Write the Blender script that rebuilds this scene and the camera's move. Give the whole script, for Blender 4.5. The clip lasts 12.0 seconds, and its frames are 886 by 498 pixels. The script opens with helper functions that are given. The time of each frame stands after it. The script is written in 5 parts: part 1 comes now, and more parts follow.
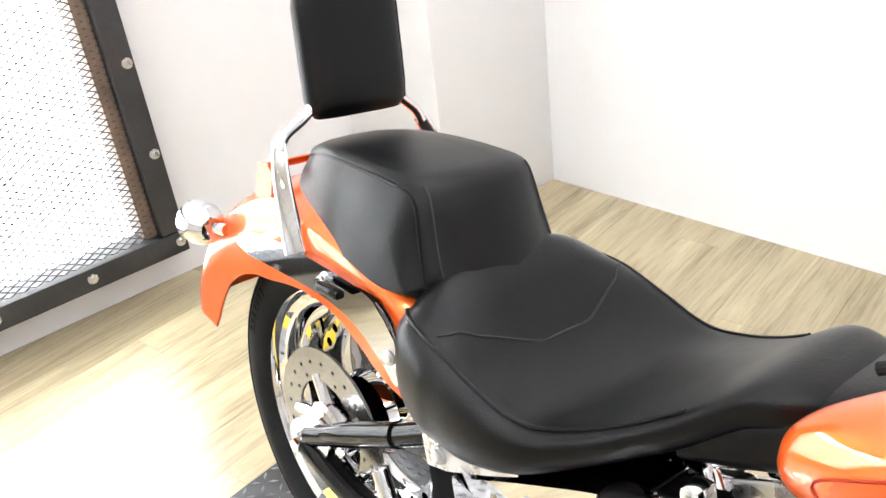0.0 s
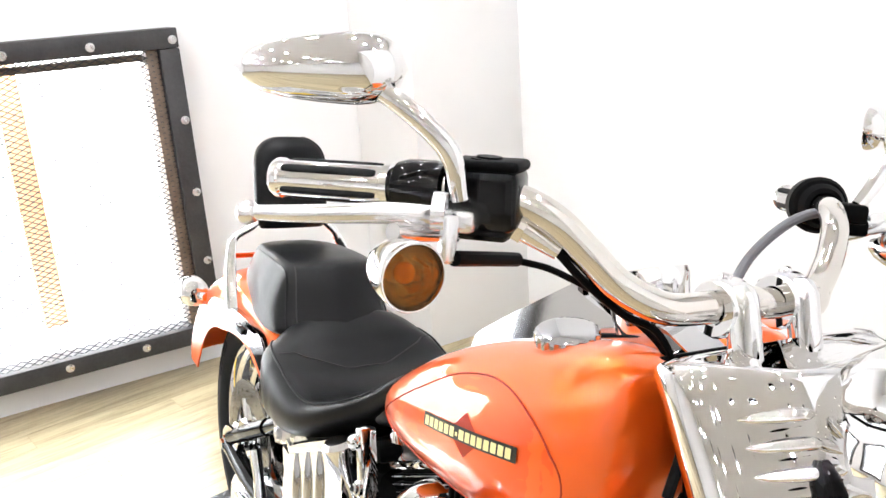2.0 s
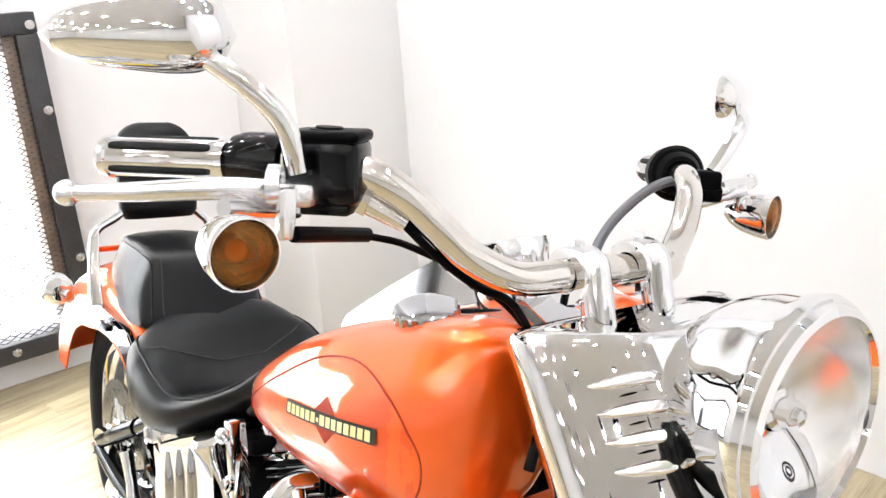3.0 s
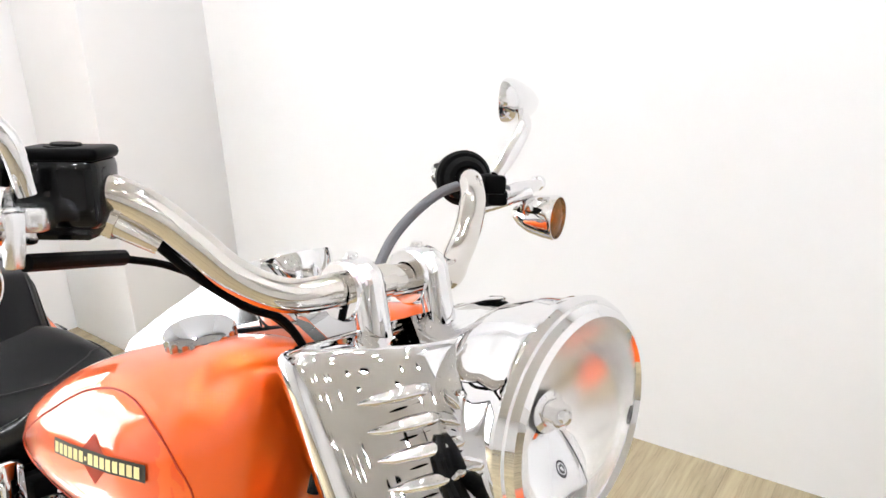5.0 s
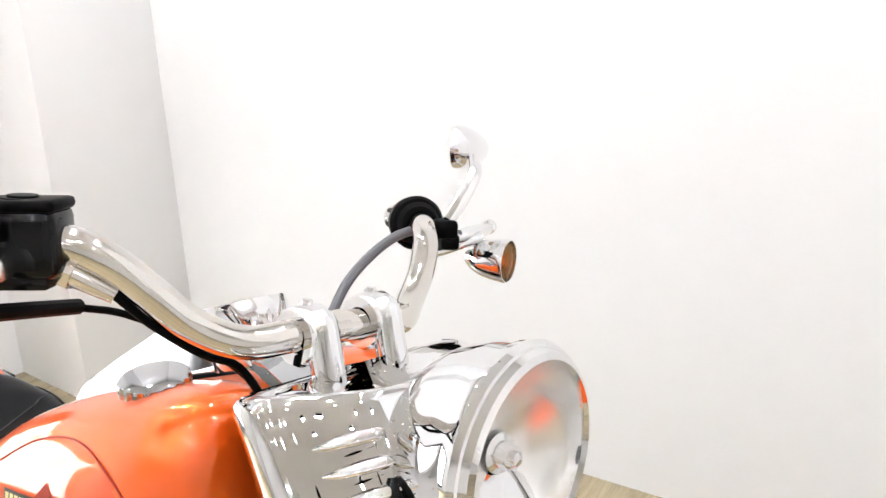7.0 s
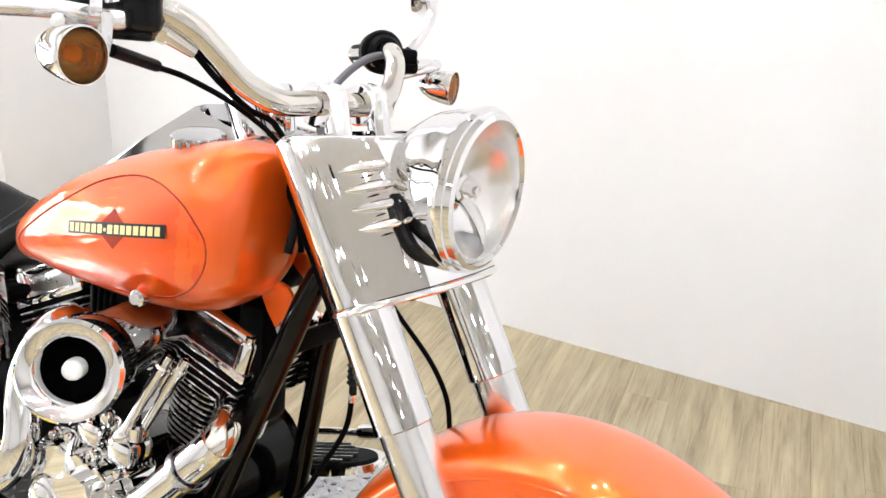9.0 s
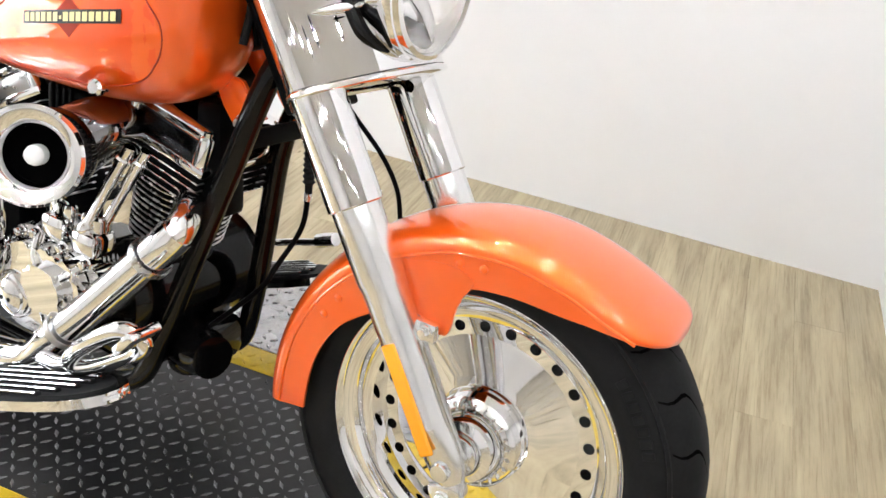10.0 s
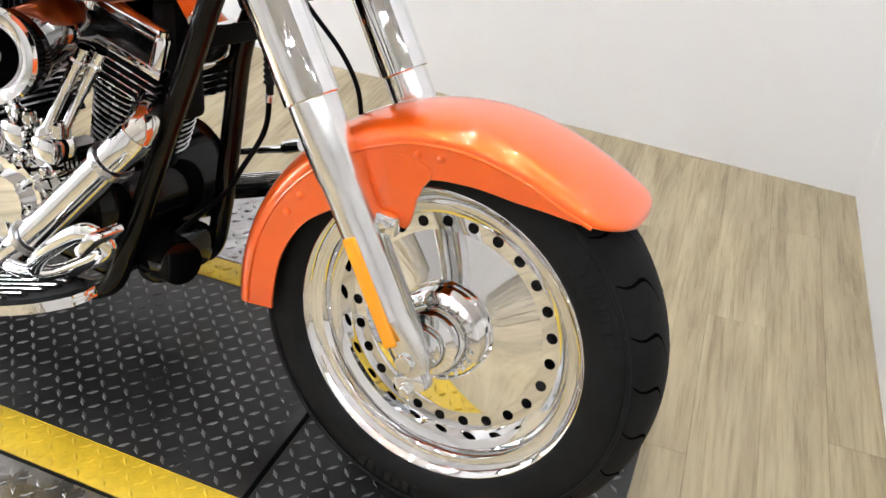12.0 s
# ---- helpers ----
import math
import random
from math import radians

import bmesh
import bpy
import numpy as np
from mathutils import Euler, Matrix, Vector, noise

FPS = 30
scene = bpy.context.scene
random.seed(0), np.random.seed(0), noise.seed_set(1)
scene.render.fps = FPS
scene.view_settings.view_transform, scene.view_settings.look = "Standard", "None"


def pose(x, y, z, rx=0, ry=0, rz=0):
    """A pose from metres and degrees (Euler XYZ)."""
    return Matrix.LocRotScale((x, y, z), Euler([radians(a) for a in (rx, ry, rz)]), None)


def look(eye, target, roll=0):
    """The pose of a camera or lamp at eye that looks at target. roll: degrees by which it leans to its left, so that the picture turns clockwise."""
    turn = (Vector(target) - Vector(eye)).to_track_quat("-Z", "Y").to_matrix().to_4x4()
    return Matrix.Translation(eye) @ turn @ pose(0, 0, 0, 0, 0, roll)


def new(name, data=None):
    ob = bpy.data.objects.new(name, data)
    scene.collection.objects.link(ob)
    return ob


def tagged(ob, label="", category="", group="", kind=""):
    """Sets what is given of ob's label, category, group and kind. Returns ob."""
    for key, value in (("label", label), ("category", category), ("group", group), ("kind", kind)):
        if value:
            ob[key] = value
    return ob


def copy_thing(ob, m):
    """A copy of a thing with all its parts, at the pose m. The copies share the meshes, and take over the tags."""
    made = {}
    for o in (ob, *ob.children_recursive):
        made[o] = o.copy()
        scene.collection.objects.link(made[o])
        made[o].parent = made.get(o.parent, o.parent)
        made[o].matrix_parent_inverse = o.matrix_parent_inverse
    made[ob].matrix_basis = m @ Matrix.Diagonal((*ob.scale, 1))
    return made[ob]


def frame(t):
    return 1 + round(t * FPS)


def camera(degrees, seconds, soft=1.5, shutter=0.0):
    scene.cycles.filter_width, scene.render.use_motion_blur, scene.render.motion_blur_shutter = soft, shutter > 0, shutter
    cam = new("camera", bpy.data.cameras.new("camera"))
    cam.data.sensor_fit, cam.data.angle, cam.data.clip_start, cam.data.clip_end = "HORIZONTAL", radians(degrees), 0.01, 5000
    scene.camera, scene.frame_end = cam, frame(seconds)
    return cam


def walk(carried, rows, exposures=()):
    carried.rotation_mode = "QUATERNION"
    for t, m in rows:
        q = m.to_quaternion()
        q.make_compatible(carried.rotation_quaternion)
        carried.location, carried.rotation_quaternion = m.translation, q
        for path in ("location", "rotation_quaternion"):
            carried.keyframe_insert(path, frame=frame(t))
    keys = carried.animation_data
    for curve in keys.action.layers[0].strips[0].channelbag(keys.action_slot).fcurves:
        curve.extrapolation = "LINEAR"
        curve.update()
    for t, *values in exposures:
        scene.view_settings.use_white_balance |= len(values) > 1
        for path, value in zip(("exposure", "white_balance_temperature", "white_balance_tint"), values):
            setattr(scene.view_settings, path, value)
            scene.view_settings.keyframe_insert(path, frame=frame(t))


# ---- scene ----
cam = camera(54.62, 12.0)
PATH = [
    (0, (0.9615, -0.5152, 1.2152), (-0.2914, 0.4307, 0.3347), -7.59),
    (0.3, (1.1149, -0.5926, 1.2583), (-0.2568, 0.3430, 0.5632), -6.42),
    (0.5, (1.2098, -0.6342, 1.2850), (-0.1879, 0.3029, 0.6459), -3.93),
    (0.8, (1.3542, -0.6500, 1.3102), (-0.0402, 0.2893, 0.6674), -4.21),
    (1, (1.4678, -0.6243, 1.3186), (0.0217, 0.2881, 0.7561), -3.44),
    (1.5, (1.6965, -0.5680, 1.3301), (0.1803, 0.2330, 0.7829), -2.06),
    (2, (1.7546, -0.5132, 1.3147), (0.2676, 0.3402, 0.7665), -4.12),
    (2.5, (1.7606, -0.4760, 1.3070), (0.3253, 0.4671, 0.7680), -4.66),
    (3, (1.7619, -0.4576, 1.2881), (0.3961, 0.5592, 0.7045), -4.15),
    (3.5, (1.7691, -0.4378, 1.2786), (0.4802, 0.6634, 0.6737), -4.15),
    (5.5, (1.7894, -0.3745, 1.2875), (0.6682, 0.9096, 0.7094), -3.22),
    (6, (1.7879, -0.3641, 1.2914), (0.6732, 0.9402, 0.7471), -3.40),
    (6.5, (1.7899, -0.3641, 1.3010), (0.6791, 0.9524, 0.7787), -3.23),
    (8.5, (1.8939, -0.6940, 1.2733), (0.9886, 0.7404, 0.6711), 1.51),
    (9, (1.9187, -0.7587, 1.2448), (1.0752, 0.6751, 0.5572), 3.07),
    (9.3, (1.9256, -0.8045, 1.2190), (1.1705, 0.6432, 0.4614), 5.18),
    (9.5, (1.9585, -0.8090, 1.1942), (1.1850, 0.6177, 0.4157), 4.62),
    (10, (1.9975, -0.8393, 1.1494), (1.2793, 0.5526, 0.2624), 5.14),
    (10.5, (2.0179, -0.8572, 1.1122), (1.3544, 0.5129, 0.1517), 6.67),
    (11, (2.0307, -0.8634, 1.0816), (1.3898, 0.4799, 0.0691), 7.33),
    (11.5, (2.0422, -0.8613, 1.0525), (1.4340, 0.4572, -0.0113), 8.24),
    (12, (2.0529, -0.8406, 1.1039), (1.3874, 0.4992, 0.1029), 4.36),
]
walk(cam, [(t, look(eye, target, roll)) for t, eye, target, roll in PATH], exposures=[(0.0, 0.02), (2.0, -0.02), (3.5, -0.14), (5.5, -0.20), (6.5, -0.22), (8.5, -0.12), (9.5, -0.15), (10.5, -0.25), (12.0, -0.32)])

# ---- light ----
world = bpy.data.worlds.new("world")
scene.world = world
world.use_nodes = True
wn = world.node_tree
sky = wn.nodes.new("ShaderNodeTexSky")
sky.sky_type, sky.sun_disc = "NISHITA", False
sky.sun_elevation, sky.sun_rotation = radians(40), radians(90)
wn.nodes["Background"].inputs["Strength"].default_value = 0.1
wn.links.new(sky.outputs[0], wn.nodes["Background"].inputs["Color"])


def area_lamp(name, place, target, size, power, colour=(1, 1, 1), size_y=None, round_=False):
    d = bpy.data.lights.new(name, "AREA")
    d.energy, d.color, d.size = power, colour, size
    d.shape = "DISK" if round_ else "RECTANGLE"
    if not round_:
        d.size_y = size_y or size
    ob = new(name, d)
    ob.matrix_world = look(place, target)
    return ob


# ---- materials ----
def material(name, colour, rough=0.5, metal=0.0, coat=0.0, vary=0.0, vary_scale=8.0, bump=0.0, bump_scale=60.0, rough_vary=0.0, fine=0.0, spec=0.5):
    m = bpy.data.materials.new(name)
    m.use_nodes = True
    t = m.node_tree
    b = t.nodes["Principled BSDF"]
    b.inputs["Base Color"].default_value = (*colour, 1)
    b.inputs["Roughness"].default_value = rough
    b.inputs["Metallic"].default_value = metal
    b.inputs["Coat Weight"].default_value = coat
    b.inputs["Coat Roughness"].default_value = 0.015
    b.inputs["Specular IOR Level"].default_value = spec
    co = t.nodes.new("ShaderNodeTexCoord")
    if vary or rough_vary:
        n = t.nodes.new("ShaderNodeTexNoise")
        n.inputs["Scale"].default_value, n.inputs["Detail"].default_value = vary_scale, 6
        t.links.new(co.outputs["Object"], n.inputs["Vector"])
        if vary:
            n2 = t.nodes.new("ShaderNodeTexNoise")
            n2.inputs["Scale"].default_value, n2.inputs["Detail"].default_value = vary_scale * 9, 4
            t.links.new(co.outputs["Object"], n2.inputs["Vector"])
            mx = t.nodes.new("ShaderNodeMath")
            mx.operation = "MULTIPLY_ADD"
            t.links.new(n2.outputs["Fac"], mx.inputs[0])
            mx.inputs[1].default_value = 0.5
            t.links.new(n.outputs["Fac"], mx.inputs[2])
            r = t.nodes.new("ShaderNodeMapRange")
            r.inputs["From Min"].default_value, r.inputs["From Max"].default_value = 0.45, 1.05
            r.inputs["To Min"].default_value, r.inputs["To Max"].default_value = 1 - vary, 1 + vary
            t.links.new(mx.outputs[0], r.inputs["Value"])
            sc = t.nodes.new("ShaderNodeVectorMath")
            sc.operation = "SCALE"
            sc.inputs[0].default_value = colour
            t.links.new(r.outputs[0], sc.inputs["Scale"])
            t.links.new(sc.outputs[0], b.inputs["Base Color"])
        if rough_vary:
            r = t.nodes.new("ShaderNodeMapRange")
            r.inputs["From Min"].default_value, r.inputs["From Max"].default_value = 0.3, 0.7
            r.inputs["To Min"].default_value, r.inputs["To Max"].default_value = max(rough - rough_vary, 0.01), rough + rough_vary
            t.links.new(n.outputs["Fac"], r.inputs["Value"])
            t.links.new(r.outputs[0], b.inputs["Roughness"])
    if bump:
        n = t.nodes.new("ShaderNodeTexNoise")
        n.inputs["Scale"].default_value, n.inputs["Detail"].default_value = bump_scale, 5
        t.links.new(co.outputs["Object"], n.inputs["Vector"])
        bp = t.nodes.new("ShaderNodeBump")
        bp.inputs["Strength"].default_value, bp.inputs["Distance"].default_value = bump, 0.002
        t.links.new(n.outputs["Fac"], bp.inputs["Height"])
        t.links.new(bp.outputs[0], b.inputs["Normal"])
    return m


def glow(name, colour, strength):
    m = bpy.data.materials.new(name)
    m.use_nodes = True
    b = m.node_tree.nodes["Principled BSDF"]
    b.inputs["Base Color"].default_value = (*colour, 1)
    b.inputs["Emission Color"].default_value = (*colour, 1)
    b.inputs["Emission Strength"].default_value = strength
    return m


LAMP_SILVER = material("lamp_silver", (0.93, 0.92, 0.90), 0.26, 0.8, vary=0.06, vary_scale=40)
CHROME = material("chrome", (0.87, 0.87, 0.88), 0.03, 1.0, rough_vary=0.012, vary_scale=5)
STEEL = material("brushed_steel", (0.62, 0.62, 0.63), 0.28, 1.0, vary=0.06, rough_vary=0.06, vary_scale=30)
ALLOY = material("polished_alloy", (0.86, 0.86, 0.87), 0.2, 1.0, vary=0.05, rough_vary=0.05, vary_scale=20)
NICKEL = material("warm_chrome", (0.74, 0.71, 0.67), 0.07, 1.0, rough_vary=0.03)
ORANGE = material("orange_paint", (0.93, 0.118, 0.010), 0.30, 0.38, coat=1.0, spec=0.9, vary=0.05, vary_scale=3)
ORANGE2 = material("deep_orange_paint", (0.90, 0.080, 0.007), 0.30, 0.38, coat=1.0, spec=0.9, vary=0.05, vary_scale=3)
LEATHER = material("black_leather", (0.003, 0.003, 0.0034), 0.32, spec=0.20, vary=0.08, vary_scale=30, bump=0.22, bump_scale=420, rough_vary=0.015)
THREAD = material("stitching", (0.012, 0.012, 0.012), 0.6)
GROOVE = material("tread_groove_black", (0.002, 0.002, 0.002), 1.0, spec=0.0)
RUBBER = material("tyre_rubber", (0.012, 0.0122, 0.0128), 0.62, spec=0.08, vary=0.25, vary_scale=20, bump=0.15, bump_scale=200)
BLACK = material("gloss_black_paint", (0.002, 0.002, 0.0021), 0.12, coat=0.2, spec=0.15, rough_vary=0.05)
SATIN = material("satin_black", (0.002, 0.002, 0.0021), 0.45, spec=0.04, vary=0.2, vary_scale=25, bump=0.1)
WALL = material("white_wall_paint", (0.82, 0.82, 0.825), 0.65, vary=0.02, vary_scale=1.2, bump=0.12, bump_scale=140)
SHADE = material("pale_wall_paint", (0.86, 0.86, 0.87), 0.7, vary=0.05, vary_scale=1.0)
CEIL = material("ceiling_paint", (0.80, 0.80, 0.81), 0.8, vary=0.02)
GLASS = material("lens_glass", (1, 1, 1), 0.03)
AMBER = material("amber_lens", (0.75, 0.25, 0.03), 0.15, coat=0.8)
SMOKE = material("smoked_amber_lens", (0.62, 0.30, 0.10), 0.03)
REFLECTOR = material("amber_reflector", (0.95, 0.36, 0.01), 0.25, coat=0.6)
YELLOW = material("yellow_tape", (0.62, 0.42, 0.02), 0.45, vary=0.25, vary_scale=12, rough_vary=0.1)
MAT_BLACK = material("worn_black_plate", (0.011, 0.011, 0.0115), 0.42, 0.1, vary=0.5, vary_scale=9, rough_vary=0.12)
WORN = material("worn_tread_edge", (0.16, 0.16, 0.165), 0.32, 0.7, vary=0.7, vary_scale=7, rough_vary=0.1)
TREAD_STEEL = material("bare_tread_plate", (0.46, 0.46, 0.47), 0.3, 1.0, vary=0.2, vary_scale=14, rough_vary=0.1)
TIMBER = material("dark_timber", (0.13, 0.095, 0.07), 0.5, vary=0.45, vary_scale=16, bump=0.4, bump_scale=50)
FLANGE = material("dark_painted_flange", (0.035, 0.035, 0.037), 0.5, 0.2, vary=0.35, vary_scale=10, bump=0.1)
# chrome with the darker reflections of these parts put into its base colour
SHADED_CHROME = material("shaded_chrome", (0.5, 0.5, 0.51), 0.05, 1.0, rough_vary=0.02)
DISC = material("brake_steel", (0.30, 0.295, 0.285), 0.25, 1.0, vary=0.1, vary_scale=30)
# chrome darkened in colour to hold down the elbow's white reflections
DIMMED_CHROME = material("dimmed_chrome", (0.28, 0.28, 0.29), 0.06, 1.0)
LENS_BOWL = material("lens_bowl", (0.80, 0.74, 0.66), 0.18, 1.0, vary=0.5, vary_scale=60, bump=0.8, bump_scale=130)
DARK = material("dark_metal", (0.05, 0.05, 0.055), 0.45, 0.4)
CREAM = material("badge_yellow", (0.85, 0.74, 0.36), 0.35)
BADGE = material("badge_black", (0.015, 0.013, 0.012), 0.3)
RED = material("badge_red", (0.36, 0.03, 0.008), 0.5, spec=0.2)

for m in (ORANGE, ORANGE2):  # golden flake under the clear coat
    paint = m.node_tree.nodes["Principled BSDF"]
    paint.inputs["Specular Tint"].default_value = (1.0, 0.62, 0.10, 1)
    paint.inputs["Coat IOR"].default_value, paint.inputs["Coat Roughness"].default_value = 1.7, 0.04
st = SMOKE.node_tree.nodes["Principled BSDF"]
st.inputs["Transmission Weight"].default_value, st.inputs["IOR"].default_value = 0.92, 1.12
gt = GLASS.node_tree.nodes["Principled BSDF"]
gt.inputs["Transmission Weight"].default_value, gt.inputs["IOR"].default_value = 1.0, 1.12


def plank_material():
    """Yellowish printed wood: long grey-brown patches, fine grain, small dark knots."""
    m = bpy.data.materials.new("wood_plank_vinyl")
    m.use_nodes = True
    t = m.node_tree
    b = t.nodes["Principled BSDF"]
    co, info = t.nodes.new("ShaderNodeTexCoord"), t.nodes.new("ShaderNodeObjectInfo")
    mul = t.nodes.new("ShaderNodeMath")
    mul.operation = "MULTIPLY"
    mul.inputs[1].default_value = 40
    t.links.new(info.outputs["Random"], mul.inputs[0])

    def grain(scale, detail, rough, stretch):
        mp = t.nodes.new("ShaderNodeMapping")
        mp.inputs["Scale"].default_value = stretch
        t.links.new(co.outputs["Object"], mp.inputs["Vector"])
        n = t.nodes.new("ShaderNodeTexNoise")
        n.noise_dimensions = "4D"
        n.inputs["Scale"].default_value, n.inputs["Detail"].default_value, n.inputs["Roughness"].default_value = scale, detail, rough
        n.inputs["Distortion"].default_value = 0.4
        t.links.new(mul.outputs[0], n.inputs["W"])
        t.links.new(mp.outputs[0], n.inputs["Vector"])
        return n

    def ramp(src, stops):
        r = t.nodes.new("ShaderNodeValToRGB")
        r.color_ramp.elements[0].position, r.color_ramp.elements[0].color = stops[0]
        r.color_ramp.elements[1].position, r.color_ramp.elements[1].color = stops[-1]
        for p, c in stops[1:-1]:
            r.color_ramp.elements.new(p).color = c
        t.links.new(src, r.inputs["Fac"])
        return r

    def times(a, b_):
        mx = t.nodes.new("ShaderNodeVectorMath")
        mx.operation = "MULTIPLY"
        t.links.new(a, mx.inputs[0])
        t.links.new(b_, mx.inputs[1])
        return mx.outputs[0]

    patch = grain(2.6, 6, 0.62, (6.0, 0.75, 1))
    fine = grain(7.0, 6, 0.7, (16.0, 0.7, 1))
    base = ramp(patch.outputs["Fac"], [(0.30, (0.240, 0.192, 0.118, 1)), (0.47, (0.360, 0.298, 0.188, 1)), (0.66, (0.455, 0.382, 0.244, 1))])
    lines = ramp(fine.outputs["Fac"], [(0.33, (0.74, 0.72, 0.70, 1)), (0.50, (0.98, 0.98, 0.98, 1)), (0.70, (1.08, 1.08, 1.06, 1))])
    v = t.nodes.new("ShaderNodeTexVoronoi")
    v.voronoi_dimensions = "4D"
    v.inputs["Scale"].default_value = 5.5
    mp = t.nodes.new("ShaderNodeMapping")
    mp.inputs["Scale"].default_value = (1.6, 1.0, 1)
    t.links.new(co.outputs["Object"], mp.inputs["Vector"])
    t.links.new(mp.outputs[0], v.inputs["Vector"])
    t.links.new(mul.outputs[0], v.inputs["W"])
    knots = ramp(v.outputs["Distance"], [(0.035, (0.45, 0.42, 0.38, 1)), (0.075, (1, 1, 1, 1))])
    r = t.nodes.new("ShaderNodeMapRange")
    r.inputs["To Min"].default_value, r.inputs["To Max"].default_value = 0.94, 1.06
    t.links.new(info.outputs["Random"], r.inputs["Value"])
    sc = t.nodes.new("ShaderNodeVectorMath")
    sc.operation = "SCALE"
    t.links.new(times(times(base.outputs["Color"], lines.outputs["Color"]), knots.outputs["Color"]), sc.inputs[0])
    t.links.new(r.outputs[0], sc.inputs["Scale"])
    t.links.new(sc.outputs[0], b.inputs["Base Color"])
    b.inputs["Roughness"].default_value = 0.22
    bp = t.nodes.new("ShaderNodeBump")
    bp.inputs["Strength"].default_value, bp.inputs["Distance"].default_value = 0.12, 0.002
    t.links.new(fine.outputs["Fac"], bp.inputs["Height"])
    t.links.new(bp.outputs[0], b.inputs["Normal"])
    return m


PLANK = plank_material()


# ---- mesh helpers ----
def part(name, bm, mat, parent=None, label="", sharp=35):
    me = bpy.data.meshes.new(name)
    bmesh.ops.recalc_face_normals(bm, faces=bm.faces)
    bm.to_mesh(me)
    bm.free()
    me.materials.append(mat)
    me.shade_smooth()
    me.set_sharp_from_angle(angle=radians(sharp))
    ob = new(name, me)
    ob.parent = parent
    return tagged(ob, label)


def basis(axis):
    a = Vector(axis).normalized()
    u = a.orthogonal().normalized()
    return a, u, a.cross(u)


def lathe(bm, prof, origin=(0, 0, 0), axis=(0, 1, 0), seg=48):
    """Turn a profile of (radius, distance along the axis); a radius of 0 closes it."""
    a, u, v = basis(axis)
    o = Vector(origin)
    rings = []
    for r, h in prof:
        if r < 1e-6:
            rings.append([bm.verts.new(o + a * h)])
        else:
            rings.append([bm.verts.new(o + a * h + (u * math.cos(2 * math.pi * i / seg) + v * math.sin(2 * math.pi * i / seg)) * r) for i in range(seg)])
    for p, q in zip(rings, rings[1:]):
        for i in range(seg):
            j = (i + 1) % seg
            if len(p) == 1 and len(q) == 1:
                continue
            if len(p) == 1:
                bm.faces.new((p[0], q[i], q[j]))
            elif len(q) == 1:
                bm.faces.new((p[i], q[0], p[j]))
            else:
                bm.faces.new((p[i], q[i], q[j], p[j]))
    return bm


def spline(pts, n=8):
    """Points of a smooth curve through the given ones."""
    P = [Vector(p) for p in pts]
    if len(P) < 3:
        return P
    P = [2 * P[0] - P[1]] + P + [2 * P[-1] - P[-2]]
    out = []
    for a, b, c, d in zip(P, P[1:], P[2:], P[3:]):
        for k in range(n):
            t = k / n
            out.append(0.5 * (2 * b + (c - a) * t + (2 * a - 5 * b + 4 * c - d) * t * t + (3 * b - a - 3 * c + d) * t ** 3))
    out.append(P[-2])
    return out


def sweep(bm, pts, r, seg=14, smooth=8, flat=1.0, caps=True):
    """A tube along a curve; r is one radius or one for each given point."""
    C = spline(pts, smooth) if smooth else [Vector(p) for p in pts]
    R = [r] * len(C) if not hasattr(r, "__len__") else list(np.interp(np.linspace(0, len(r) - 1, len(C)), range(len(r)), r))
    t0 = (C[1] - C[0]).normalized()
    u = t0.orthogonal().normalized()
    rings = []
    for i, c in enumerate(C):
        t = (C[min(i + 1, len(C) - 1)] - C[max(i - 1, 0)]).normalized()
        u = (u - t * u.dot(t)).normalized()
        v = t.cross(u)
        rings.append([bm.verts.new(c + (u * math.cos(2 * math.pi * k / seg) + v * math.sin(2 * math.pi * k / seg) * flat) * R[i]) for k in range(seg)])
    skin(bm, rings, caps)
    return bm


def skin(bm, rings, caps=True, closed=True):
    for p, q in zip(rings, rings[1:]):
        for i in range(len(p) - (0 if closed else 1)):
            j = (i + 1) % len(p)
            bm.faces.new((p[i], p[j], q[j], q[i]))
    if caps:
        bm.faces.new(rings[0])
        bm.faces.new(rings[-1])
    return bm


def loft(bm, rings, caps=True, closed=True):
    return skin(bm, [[bm.verts.new(v) for v in ring] for ring in rings], caps, closed)


def rbox(bm, c, size, bevel=0.004, turn=None, segs=2):
    """A box with rounded edges."""
    b = bmesh.new()
    bmesh.ops.create_cube(b, size=1, matrix=Matrix.Diagonal((*size, 1)))
    if bevel:
        bmesh.ops.bevel(b, geom=b.edges[:], offset=bevel, segments=segs, affect="EDGES", profile=0.5)
    m = Matrix.Translation(c) @ (turn or Matrix())
    me = bpy.data.meshes.new("tmp")
    b.transform(m)
    b.to_mesh(me)
    b.free()
    bm.from_mesh(me)
    bpy.data.meshes.remove(me)
    return bm


def slab(bm, outline, plane, thick, bevel=0.0):
    """A plate: an outline of (a, b) laid on a plane (a Matrix) and given a thickness on both sides of it."""
    b = bmesh.new()
    lo = [b.verts.new((x, y, -thick / 2)) for x, y in outline]
    hi = [b.verts.new((x, y, thick / 2)) for x, y in outline]
    b.faces.new(lo[::-1])
    top = b.faces.new(hi)
    n = len(lo)
    for i in range(n):
        b.faces.new((lo[i], lo[(i + 1) % n], hi[(i + 1) % n], hi[i]))
    if bevel:
        bmesh.ops.bevel(b, geom=[e for e in b.edges if abs(e.verts[0].co.z - e.verts[1].co.z) < 1e-6], offset=bevel, segments=2, affect="EDGES")
    b.transform(plane)
    me = bpy.data.meshes.new("tmp")
    b.to_mesh(me)
    b.free()
    bm.from_mesh(me)
    bpy.data.meshes.remove(me)
    return bm


